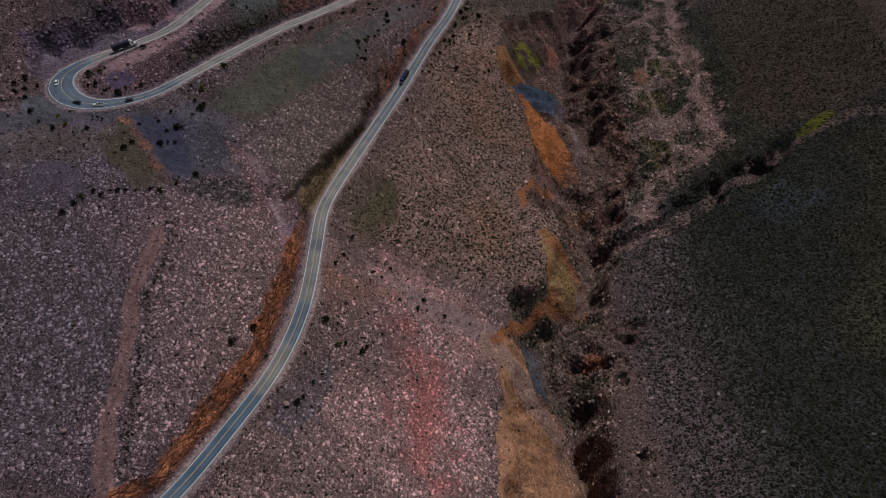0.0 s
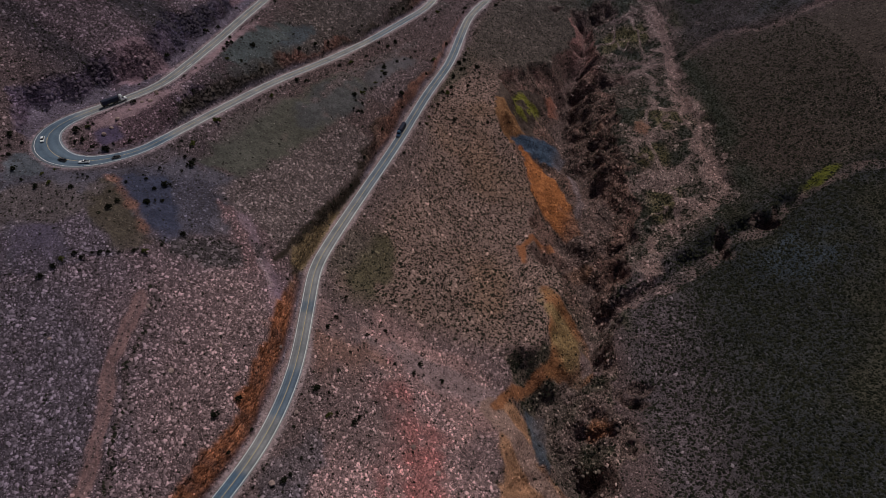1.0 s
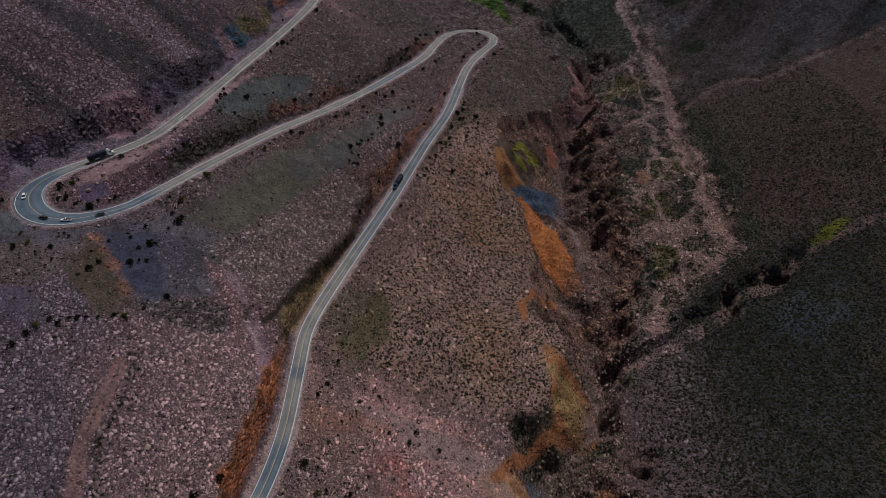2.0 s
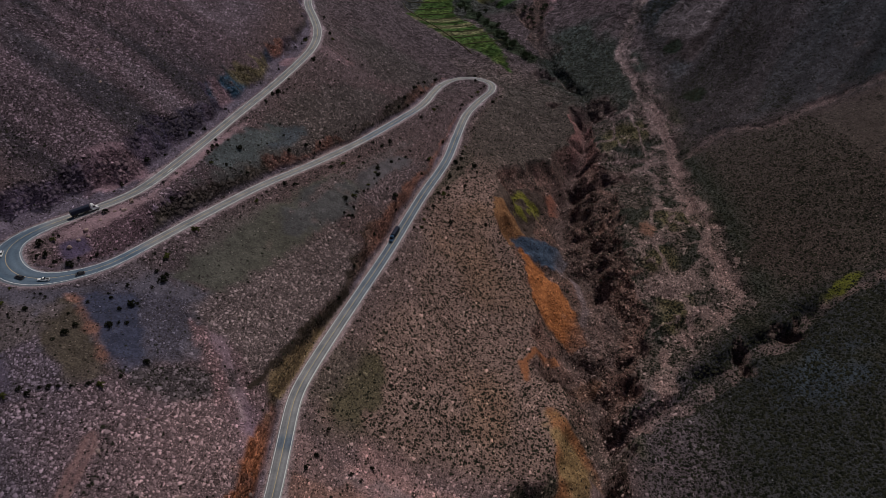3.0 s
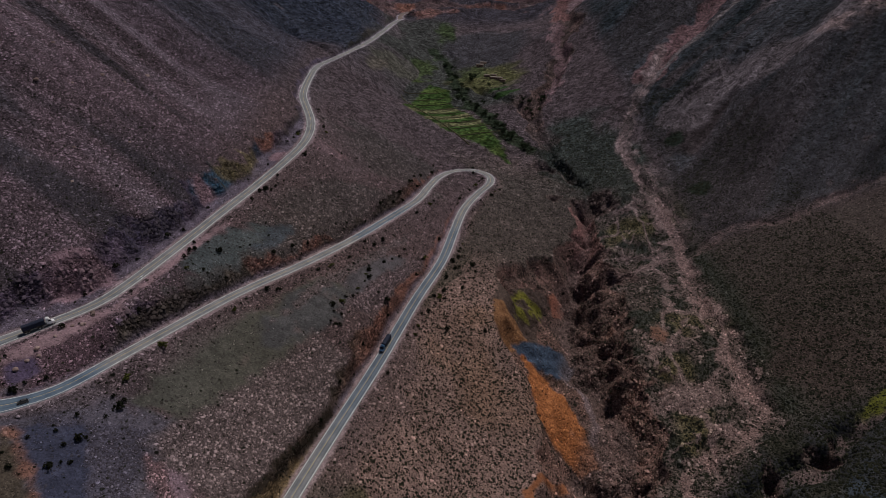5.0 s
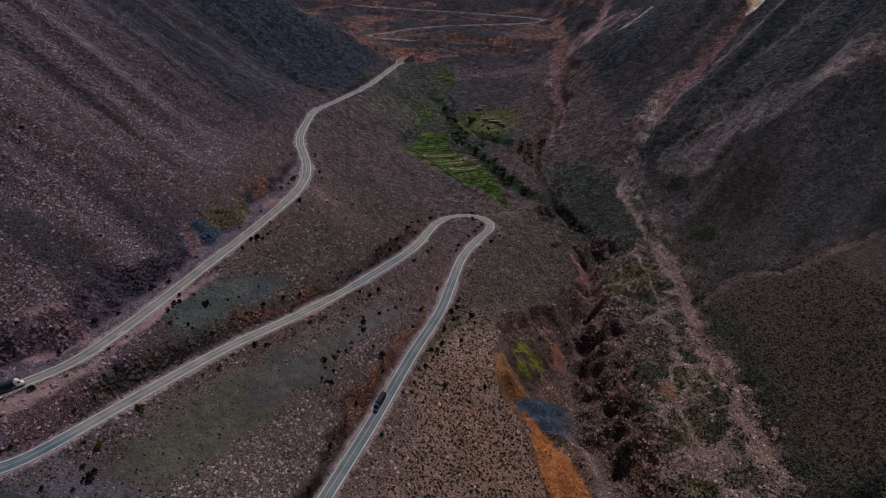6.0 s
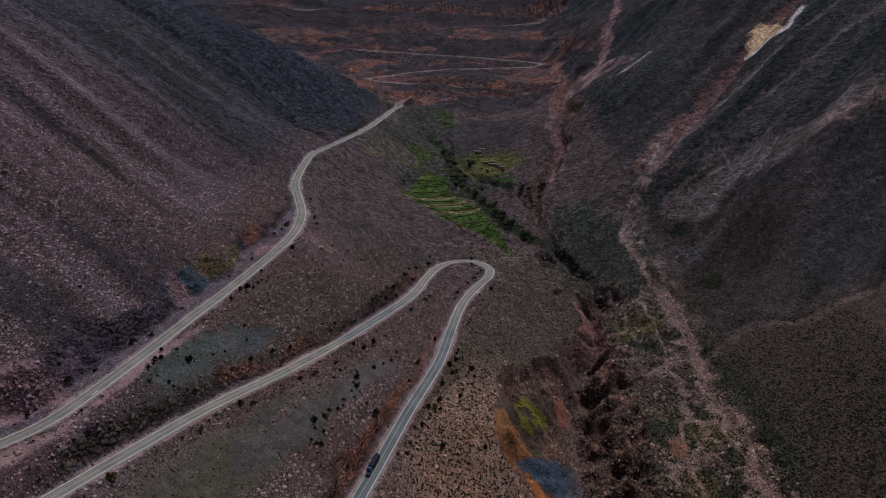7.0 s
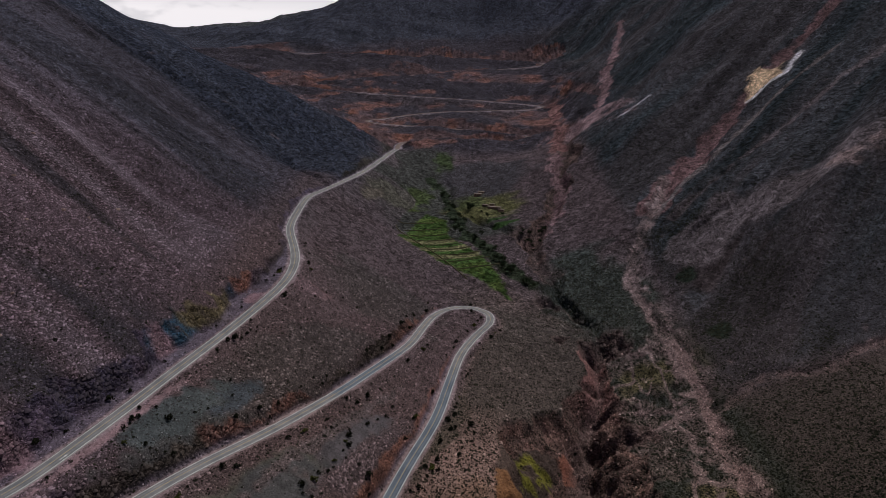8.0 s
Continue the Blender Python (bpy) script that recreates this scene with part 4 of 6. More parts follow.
    lay(east * smooth(0.1, 0.4, seam), (0.086, 0.072, 0.068), 0.7, 0.7)
    lay(east * smooth(-0.15, -0.5, seam), (0.040, 0.044, 0.043), 1.0, 0.2)
    lay(band(x, y, [(252, 715), (294, 736), (340, 742), (371, 730), (415, 730), (500, 760)], 22, 0.5), (0.185, 0.140, 0.125), 0.3, 0.7)
    lay(blob(x, y, 376, 722, 15, 11, 0, 0.4, 0.6) + blob(x, y, 416, 724, 14, 12, 0, 0.4, 0.6), (0.330, 0.220, 0.180), 0.15, 0.7)
    lay(band(x, y, [(229, 800), (259, 842), (331, 923), (404, 1000), (480, 1060), (600, 1150)], 12, 0.5), (0.170, 0.092, 0.080), 0.3, 0.5)
    lay(band(x, y, [(240, 770), (300, 812), (372, 862), (450, 900), (560, 950)], 7, 0.5), (0.130, 0.098, 0.088), 0.4, 0.5)
    lay(band(x, y, [(232, 790), (260, 822), (330, 890), (400, 940), (520, 1010)], 3.5, 0.5), (0.165, 0.125, 0.105), 0.3, 0.5)
    lay(patch(x, y, [(404, 990), (454, 1006), (468, 1042), (440, 1060), (425, 1040)], 2.0, 3.0), (0.560, 0.360, 0.200), 0.02, 0.1)
    lay(band(x, y, [(404, 988), (456, 1004), (470, 1020), (492, 1040)], 3.2, 0.3), (0.620, 0.520, 0.460), 0.0, 0.1)
    lay(band(x, y, [(262, 1076), (285, 1086), (312, 1100)], 2.4, 0.7), (0.300, 0.255, 0.235), 0.02, 0.1)
    lay(blob(x, y, 150, 690, 40, 80, 0), (0.058, 0.060, 0.047), 0.85, 0.25)
    threads = np.maximum(ridged(x + 2 * n5, y * 0.35, 8, 231, 2), ridged(x - 3 * n12, y * 0.4 + 2 * n5, 12, 241, 1))
    threads = smooth(0.5, 0.9, threads)
    wide = band(x, y, [(262, 860), (205, 750), (184, 700), (187, 637), (188, 581), (186, 500), (183, 450), (185, 406), (178, 374), (150, 352), (128, 318)], 7, 0.6)
    lay(0.5 * wide, (0.120, 0.092, 0.076), 0.95, 0.4)
    lay(wide * threads, (0.265, 0.182, 0.152), 0.2, 0.6)
    for key, share in (("bed2", 0.85), ("bed3", 0.45), ("bed4", 0.45)):
        lay(smooth(0.3, 0.9, f[key] + 0.35 * n12) * share * (0.4 + 0.6 * threads), (0.275, 0.182, 0.150), 0.15, 0.6)
    lay(blob(x, y, 237, 360, 14, 4, 25), (0.11, 0.115, 0.022), 0.6, 0.1)
    lay(blob(x, y, 226, 606, 9, 12, 0) + blob(x, y, 227, 684, 8, 10, 0), (0.028, 0.034, 0.022), 0.9, 0.1)
    lay(f["pit"] * 0.7, (0.150, 0.098, 0.078), 0.2, 0.4)
    # meadow, village shelf and head of the valley
    lay(blob(x, y, 0, 1000, 90, 170, 10), (0.070, 0.064, 0.050), 0.5, 0.4)
    lay(blob(x, y, 70, 1060, 60, 80, 0), (0.098, 0.082, 0.078), 0.4, 0.9)
    lay(blob(x, y, 70, 940, 50, 40, 0), (0.125, 0.110, 0.042), 0.4, 0.3)
    along = (x - 16) * 0.447 - (y - 806) * 0.894
    beds = np.floor((along + 3 * lattice(x, y, 30, 191)) / 14.0)
    tint = np.modf(np.abs(np.sin(beds * 12.9898) * 43758.5453))[0]
    field = patch(x, y, [(-38, 817), (-9, 923), (15, 902), (21, 839), (50, 783), (66, 727), (72, 692), (41, 720), (9, 749)], 2.0, 2.0)
    lay(field, (0.070, 0.088, 0.022), 0.25, 0.0)
    lay(field * smooth(0.3, 0.6, tint + 0.2 * n5), (0.046, 0.070, 0.018), 0.25, 0.0)
    lay(field * (tint < 0.15), (0.135, 0.115, 0.050), 0.05, 0.1)
    lay(band(x, y, [(-6, 1060), (16, 1016), (21, 957), (28, 900), (40, 838), (60, 795), (70, 755), (92, 718)], 8, 0.6), (0.036, 0.042, 0.022), 0.9, 0.05)
    lay(blob(x, y, -46, 944, 26, 40, -30, 0.3, 0.4), (0.072, 0.084, 0.026), 0.2, 0.1)
    lay(blob(x, y, -74, 900, 10, 26, -20, 0.4, 0.4), (0.130, 0.110, 0.045), 0.2, 0.2)
    lay(blob(x, y, 14, 1130, 14, 34, 0, 0.4, 0.4), (0.050, 0.060, 0.024), 0.4, 0.1)
    lay(blob(x, y, 46, 973, 20, 26, 0, 0.4, 0.4), (0.085, 0.090, 0.034), 0.3, 0.2)
    lay(blob(x, y, -24, 985, 40, 17, 60, 0.3), (0.055, 0.064, 0.024), 0.1, 0.1)
    lay(blob(x, y, 84, 874, 18, 6, 10, 0.2, 0.15), (0.036, 0.060, 0.018), 0.05, 0.02)
    lay(blob(x, y, 78, 895, 14, 5, 10, 0.2, 0.15), (0.036, 0.058, 0.018), 0.05, 0.02)
    head = smooth(1140, 1200, y) * smooth(2050, 1960, y) * smooth(330, 230, x)
    layer = lattice(x * 0.12, z, 13, 201) + 0.5 * lattice(x * 0.3, z, 6, 202)
    lay(head, (0.070, 0.056, 0.058), 0.6, 0.5)
    lay(head * smooth(0.05, 0.5, layer) * smooth(1780, 1650, y), (0.130, 0.082, 0.074), 0.5, 0.4)
    lay(head * smooth(0.35, 0.8, layer + 0.5 * n40) * smooth(1780, 1650, y), (0.185, 0.088, 0.064), 0.4, 0.3)
    lay(band(x, y, [(132, 835), (158, 932), (164, 1000), (172, 1069), (200, 1125), (245, 1170), (285, 1270), (319, 1386), (380, 1580), (450, 1810)], 8, 0.95), (0.270, 0.155, 0.138), 0.15, 0.5)
    lay(blob(x, y, 232, 1165, 34, 60, 20, 0.5, 0.7), (0.300, 0.180, 0.160), 0.25, 0.5)
    lay(band(x, y, [(180, 1080), (205, 1230), (215, 1330), (232, 1450)], 12, 0.6), (0.240, 0.115, 0.092), 0.2, 0.4)
    top = smooth(1960, 2040, y)
    lay(top, (0.058, 0.055, 0.060), 0.3, 0.3)
    lay(top * smooth(2500, 2650, y) * smooth(-300, -500, x), (0.085, 0.080, 0.066), 0.2, 0.2)
    # road banks, fill slopes and gravel shoulders
    bank_tone = np.empty((len(x), 3))
    bank_tone[:] = (0.185, 0.092, 0.065)

    def tone(mask, colour):
        nonlocal bank_tone
        bank_tone = bank_tone * (1 - mask[:, None]) + np.array(colour) * mask[:, None]
    upper = smooth(-20, -34, x + 0.1 * (500 - y)) * smooth(300, 320, y)
    tone(upper, (0.060, 0.048, 0.036))
    tone(upper * blob(x, y, -82, 438, 8, 34, -28), (0.170, 0.088, 0.066))
    tone(blob(x, y, -164, 312, 26, 14, 55), (0.135, 0.080, 0.082))
    tone(smooth(250, 225, y) * (x > -125), (0.31, 0.122, 0.060))
    tone(blob(x, y, -70, 280, 12, 32, -14), (0.110, 0.082, 0.046))
    # shade on the valley road's bank, painted into its tone
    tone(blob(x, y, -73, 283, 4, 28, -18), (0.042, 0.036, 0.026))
    tone(smooth(-108, -118, x) * (z > 160), (0.118, 0.084, 0.104))
    tone(blob(x, y, -180, 330, 22, 26, -40, 0.4, 0.5), (0.140, 0.092, 0.110))
    tone(blob(x, y, -150, 410, 13, 46, -18, 0.4, 0.5), (0.050, 0.042, 0.056))
    tone(blob(x, y, -134, 461, 12, 15, -20, 0.15), (0.036, 0.074, 0.100))
    tone(blob(x, y, -126, 492, 10, 22, -20, 0.2), (0.112, 0.090, 0.046))
    tone(blob(x, y, -120, 521, 6, 8, -20, 0.2), (0.034, 0.042, 0.055))
    tone(blob(x, y, -122, 536, 12, 12, -20), (0.190, 0.090, 0.062))
    tone(blob(x, y, -190, 330, 26, 22, 0), (0.120, 0.088, 0.110))
    tone(smooth(1150, 1200, y), (0.130, 0.078, 0.066))
    tone(smooth(1150, 1200, y) * smooth(0.1, 0.7, n40), (0.230, 0.100, 0.064))
    bank_tone *= (1 + 0.25 * np.clip(n12 + 0.6 * n5, -1, 1))[:, None]
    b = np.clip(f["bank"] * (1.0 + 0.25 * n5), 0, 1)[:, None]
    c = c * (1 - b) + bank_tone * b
    bush, stone = bush * (1 - 0.95 * b[:, 0]), stone * (1 - 0.9 * b[:, 0])
    lay(np.clip(f["skirt"] * (0.9 + 0.2 * n5), 0, 1), (0.130, 0.106, 0.118), 0.06, 0.35)
    lay(blob(x, y, -137, 450, 6, 6, 0, 0.3, 0.4) + blob(x, y, -109, 524, 5, 8, -20, 0.3, 0.4) + blob(x, y, -164, 352, 7, 14, -50, 0.3, 0.4), (0.220, 0.140, 0.142), 0.03, 0.25)
    lay(blob(x, y, -84, 556, 10, 9, 0, 0.3, 0.4), (0.245, 0.155, 0.150), 0.03, 0.4)
    lay(blob(x, y, -156, 321, 26, 4.5, 50, 0.3, 0.2) + blob(x, y, -130, 384, 40, 2.5, 74, 0.4, 0.3), (0.250, 0.165, 0.155), 0.02, 0.08)
    lay(blob(x, y, -46, 440, 60, 3, 63, 0.5, 0.5), (0.14, 0.11, 0.10), 0.3, 0.5)
    d_ochre, _, _ = near_line(x + 0.8 * n5, y, np.array([(-70, 262, 0, 0), (-66, 276, 0, 0), (-55, 304, 0, 0), (-46, 326, 0, 0)], float), 20)
    lay(smooth(4.5, 2.5, d_ochre), (0.165, 0.118, 0.062), 0.12, 0.2)
    # bank shade painted on the soil as a dark line
    d_bank_shade, _, _ = near_line(x + 1.0 * n5, y, np.array([(-79, 256, 0, 0), (-75, 264, 0, 0), (-63, 298, 0, 0), (-48, 336, 0, 0)], float), 20)
    lay(smooth(2.2, 1.0, d_bank_shade), (0.034, 0.026, 0.019), 0.3, 0.1)
    lay(f["fill"] * 0.55, (0.150, 0.110, 0.100), 0.2, 0.7)
    lay(np.clip(f["shoulder"], 0, 1), (0.280, 0.212, 0.196), 0.0, 0.2)
    # fine streaks down the mountain sides
    high = np.maximum(east, west * smooth(-170, -230, x)) * (1 - 0.75 * spur)
    fall = np.where(x > 0, fbm(ue * 0.10, ve, 17, 251, 3), fbm(u * 0.10, v, 17, 261, 3))
    c = c * (1 + 0.32 * np.clip(fall, -1, 1) * high)[:, None]
    bush = np.clip(bush - 0.35 * fall * high, 0, 1)
    # bluish distance haze put into far soil colour, brighter too; western rock cooler
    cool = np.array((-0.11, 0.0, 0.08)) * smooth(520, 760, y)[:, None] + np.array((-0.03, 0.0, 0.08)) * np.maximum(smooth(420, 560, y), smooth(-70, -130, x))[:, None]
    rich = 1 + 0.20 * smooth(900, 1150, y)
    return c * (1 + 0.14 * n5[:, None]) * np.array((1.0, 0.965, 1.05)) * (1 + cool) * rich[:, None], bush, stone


ROCK = np.clip((1 - FIELDS["skirt"]) * FIELDS["rugged"] ** 0.5 * np.maximum(np.maximum(FIELDS["bank"], FIELDS["cut"]), 0.9 * FIELDS["pit"]), 0, 1)
SOIL, BUSH, STONES = soil_and_cover(X, Y, Z, FIELDS)


def ground_mesh():
    nx, ny = len(gx), len(gy)
    me = bpy.data.meshes.new("ground")
    i = (np.arange(ny - 1)[:, None] * nx + np.arange(nx - 1)[None]).ravel()
    quads = np.stack([i, i + 1, i + nx + 1, i + nx], 1).astype(np.int32)
    me.vertices.add(nx * ny)
    me.vertices.foreach_set("co", np.stack([X, Y, Z], 1).astype(np.float32).ravel())
    me.loops.add(quads.size)
    me.loops.foreach_set("vertex_index", quads.ravel())
    me.polygons.add(len(quads))
    me.polygons.foreach_set("loop_start", np.arange(0, quads.size, 4, dtype=np.int32))
    me.update(calc_edges=True)
    me.shade_smooth()
    coarse = np.clip(smooth(460, 760, Y) + 0.8 * smooth(-190, -240, X) * smooth(330, 420, Y), 0, 1) * smooth(0.02, 0.15, BUSH + STONES)
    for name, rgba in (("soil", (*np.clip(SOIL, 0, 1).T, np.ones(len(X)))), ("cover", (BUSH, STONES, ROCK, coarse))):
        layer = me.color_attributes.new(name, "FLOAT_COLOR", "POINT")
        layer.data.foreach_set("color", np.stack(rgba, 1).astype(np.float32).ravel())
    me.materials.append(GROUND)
    return me


ground = tagged(new("ground", ground_mesh()), "bare stony mountain valley of brown and red scree", "ground", kind="structure")


def on_grid(field, x, y):
    """The value of a ground field at (x, y), between the grid's vertices."""
    f = field.reshape(len(gy), len(gx))
    i = np.clip(np.searchsorted(gx, x) - 1, 0, len(gx) - 2)
    j = np.clip(np.searchsorted(gy, y) - 1, 0, len(gy) - 2)
    u, v = (x - gx[i]) / (gx[i + 1] - gx[i]), (y - gy[j]) / (gy[j + 1] - gy[j])
    return (f[j, i] * (1 - u) + f[j, i + 1] * u) * (1 - v) + (f[j + 1, i] * (1 - u) + f[j + 1, i + 1] * u) * v


def height(x, y):
    return float(on_grid(Z, np.array([x], float), np.array([y], float))[0])


# ---- roads ----
def frame_of(line):
    d = np.gradient(line[:, :2], axis=0)
    d /= np.linalg.norm(d, axis=1)[:, None] + 1e-9
    return d, np.stack([-d[:, 1], d[:, 0]], 1)


def ribbon(name, line, offsets, lift, material, fresh=None):
    """A strip along a line: one row of vertices for each (sideways, up) of offsets."""
    _, left = frame_of(line)
    verts, n = [], len(offsets)
    for p, s in zip(line, left):
        mid = offsets[0][0] if len(offsets) == 2 else 0.0
        verts += [(p[0] + s[0] * (mid * (p[3] - 1) + o * (1 if mid else p[3])), p[1] + s[1] * (mid * (p[3] - 1) + o * (1 if mid else p[3])), p[2] + up + lift) for o, up in offsets]
    faces = [(k * n + j + 1, k * n + j, (k + 1) * n + j, (k + 1) * n + j + 1) for k in range(len(line) - 1) for j in range(n - 1)]
    me = bpy.data.meshes.new(name)
    me.from_pydata(verts, [], faces)
    me.materials.append(material)
    me.shade_smooth()
    if fresh is not None:
        lane = me.color_attributes.new("lane", "FLOAT_COLOR", "POINT")
        width = offsets[-1][0] - offsets[0][0]
        for k in range(len(line)):
            for j, (o, _) in enumerate(offsets):
                lane.data[k * n + j].color = ((o - offsets[0][0]) / width, fresh[k], 0, 1)
    return me


def resurfaced(line):
    """1 where the asphalt is newer and darker."""
    x, y = line[:, 0], line[:, 1]
    new_part = smooth(158, 155, y) * (x > -160)
    new_part = np.maximum(new_part, 0.75 * smooth(178, 180, y) * smooth(206, 202, y) * (x > -90))
    new_part = np.maximum(new_part, 0.6 * smooth(234, 235.5, y) * smooth(240.5, 239, y) * (x > -90))
    new_part = np.maximum(new_part, 0.85 * smooth(-132, -138, x) * smooth(318, 306, y))
    new_part = np.maximum(new_part, 0.60 * smooth(300, 350, y) * smooth(560, 520, y) * (x > -50))
    return new_part


CROWN = [(-3.75, -0.5), (-3.45, 0.0), (-1.7, 0.04), (0, 0.07), (1.7, 0.04), (3.45, 0.0), (3.75, -0.5)]
ROAD_LIFT = 0.08
for k, line in enumerate(roads + head_roads):
    near = k < 3
    road = tagged(new("road_%d" % (k + 1), ribbon("road", line, CROWN, ROAD_LIFT if near else 0.5, ASPHALT if near else DIRT_TRACK, resurfaced(line))),
                  "grey two-lane asphalt mountain road with worn patches" if near else "pale dusty road zigzagging up the valley head", "road", kind="structure")
    if near:
        for name, at, wide, paint in (("edge_line", -3.0, 0.26, WHITE_LINE), ("edge_line", 3.0, 0.26, WHITE_LINE), ("centre_line", 0.0, 0.22, YELLOW_LINE)):
            up = 0.07 - 0.07 * abs(at) / 3.45 + 0.03
            stripe = new(name, ribbon(name, line, [(at - wide / 2, up), (at + wide / 2, up)], ROAD_LIFT, paint))
            stripe.parent = road


def arrow_marking(line, k, parent):
    d, left = frame_of(line)
    outline = [(-2.2, -0.15), (0.4, -0.15), (0.4, -0.5), (2.0, 0.0), (0.4, 0.5), (0.4, 0.15), (-2.2, 0.15)]
    at = line[k, :3] + np.array((left[k, 0] * -1.6, left[k, 1] * -1.6, 0.16))
    me = bpy.data.meshes.new("arrow_marking")
    me.from_pydata([(at[0] + d[k, 0] * a + left[k, 0] * b, at[1] + d[k, 1] * a + left[k, 1] * b, at[2] + 0.05 * a) for a, b in outline], [], [tuple(range(7))])
    me.materials.append(WHITE_LINE)
    new("arrow_marking", me).parent = parent


arrow_marking(roads[1], int(np.hypot(roads[1][:, 0] + 144, roads[1][:, 1] - 365).argmin()), bpy.data.objects["road_2"])


# ---- building tools ----
def part(name, bm, material, parent=None, label="", smooth_faces=False):
    me = bpy.data.meshes.new(name)
    bm.to_mesh(me)
    bm.free()
    me.materials.append(material)
    if smooth_faces:
        me.shade_smooth()
    ob = new(name, me)
    ob.parent = parent
    return tagged(ob, label)


def add_box(bm, x0, x1, y0, y1, z0, z1, bevel=0.0, taper=0.0):
    """A box, its top narrowed by taper and its edges rounded by bevel."""
    made = bmesh.ops.create_cube(bm, size=1.0)["verts"]
    for v in made:
        top = v.co.z > 0
        k = 1 - taper if top else 1
        v.co = Vector(((x0 + x1) / 2 + v.co.x * (x1 - x0) * k, (y0 + y1) / 2 + v.co.y * (y1 - y0) * k, z1 if top else z0))
    if bevel:
        edges = list({e for v in made for e in v.link_edges})
        bmesh.ops.bevel(bm, geom=edges, offset=bevel, segments=2, affect="EDGES")


def add_tube(bm, a, b, ra, rb, sides=8):
    a, b = Vector(a), Vector(b)
    turn = (b - a).to_track_quat("Z", "Y").to_matrix().to_4x4()
    bmesh.ops.create_cone(bm, cap_ends=True, segments=sides, radius1=ra, radius2=rb, depth=(b - a).length,
                          matrix=Matrix.Translation((a + b) / 2) @ turn)


def add_profile(bm, outline, y0, y1, pinch=0.0):
    """A body from a side outline in (x, z), its upper edge drawn in by pinch."""
    zs = [p[1] for p in outline]
    lo, hi = min(zs), max(zs)
    rows = []
    for y, s in ((y0, 1), (y1, -1)):
        rows.append([bm.verts.new((px, y + s * pinch * (pz - lo) / (hi - lo), pz)) for px, pz in outline])
    n = len(outline)
    bm.faces.new(rows[0])
    bm.faces.new(rows[1][::-1])
    for k in range(n):
        bm.faces.new((rows[0][(k + 1) % n], rows[0][k], rows[1][k], rows[1][(k + 1) % n]))
    bmesh.ops.recalc_face_normals(bm, faces=bm.faces)


def add_lump(bm, rng, centre, size, squash=0.8):
    """A small uneven clump of leaves."""
    at = [Vector(d) for d in ((1, 0, 0), (-1, 0, 0), (0, 1, 0), (0, -1, 0), (0, 0, 1), (0, 0, -1))]
    turn = Euler([rng.uniform(0, 6.3) for _ in range(3)]).to_matrix()
    vs = [bm.verts.new(Vector(centre) + turn @ (d * size * rng.uniform(0.6, 1.3)) * squash) for d in at]
    for a, b, c in ((0, 2, 4), (2, 1, 4), (1, 3, 4), (3, 0, 4), (2, 0, 5), (1, 2, 5), (3, 1, 5), (0, 3, 5)):
        bm.faces.new((vs[a], vs[b], vs[c]))


# ---- loose cover: stones and low tufts, too many to count ----
def scatter(seed, count, density, area, sizes, template, faces, sink, name, label, category, material, flat):
    rs = np.random.RandomState(seed)
    x0, x1, y0, y1 = area
    tries = count * (8 if count > 100000 else 40)
    xs, ys = rs.uniform(x0, x1, tries), rs.uniform(y0, y1, tries)
    keep = rs.uniform(0, 1, len(xs)) < density(xs, ys)
    xs, ys = xs[keep][:count], ys[keep][:count]
    n = len(xs)
    size = sizes[0] + (sizes[1] - sizes[0]) * rs.uniform(0, 1, n) ** 3.0
    size *= 0.65 + 0.5 * np.clip(on_grid(BUSH, xs, ys), 0, 1)
    turn = rs.uniform(0, 2 * math.pi, n)
    base = np.array(template)
    co = base[None] * rs.uniform(0.65, 1.35, (n, len(base), 1)) * size[:, None, None]
    stretch = rs.uniform(0.75, 1.3, n)[:, None]
    px, py = co[..., 0] * stretch, co[..., 1] / stretch
    c, s = np.cos(turn)[:, None], np.sin(turn)[:, None]
    vx, vy = px * c - py * s + xs[:, None], px * s + py * c + ys[:, None]
    vz = co[..., 2] * flat + (on_grid(Z, xs, ys) - sink * size)[:, None]
    me = bpy.data.meshes.new(name)
    tri = (np.arange(n)[:, None, None] * len(base) + np.array(faces)[None]).reshape(-1, 3).astype(np.int32)
    me.vertices.add(n * len(base))
    me.vertices.foreach_set("co", np.stack([vx, vy, vz], -1).astype(np.float32).ravel())
    me.loops.add(tri.size)
    me.loops.foreach_set("vertex_index", tri.ravel())
    me.polygons.add(len(tri))
    me.polygons.foreach_set("loop_start", np.arange(0, tri.size, 3, dtype=np.int32))
    me.update(calc_edges=True)
    tint = np.stack([on_grid(np.ascontiguousarray(SOIL[:, j]), xs, ys) for j in range(3)] + [np.ones(n)], 1)
    layer = me.color_attributes.new("soil", "FLOAT_COLOR", "POINT")
    layer.data.foreach_set("color", np.repeat(np.clip(tint, 0, 1), len(base), axis=0).astype(np.float32).ravel())
    me.materials.append(material)
    return tagged(new(name, me), label, category, kind="stuff")


BLOCK = [(1, 0, -0.2), (0, 1, -0.2), (-1, 0, -0.2), (0, -1, -0.2), (0.45, 0.3, 0.8), (-0.4, -0.25, 0.95)]
BLOCK_FACES = [(0, 1, 4), (1, 5, 4), (1, 2, 5), (2, 3, 5), (3, 4, 5), (3, 0, 4)]
RING = [(math.cos(a * 2 * math.pi / 5), math.sin(a * 2 * math.pi / 5)) for a in range(5)]
DOME = [(x, y, 0.0) for x, y in RING] + [(0.35, 0.2, 0.95), (-0.4, -0.1, 1.05)]
DOME_FACES = [(0, 1, 5), (1, 2, 5), (2, 6, 5), (2, 3, 6), (3, 4, 6), (4, 5, 6), (4, 0, 5)]


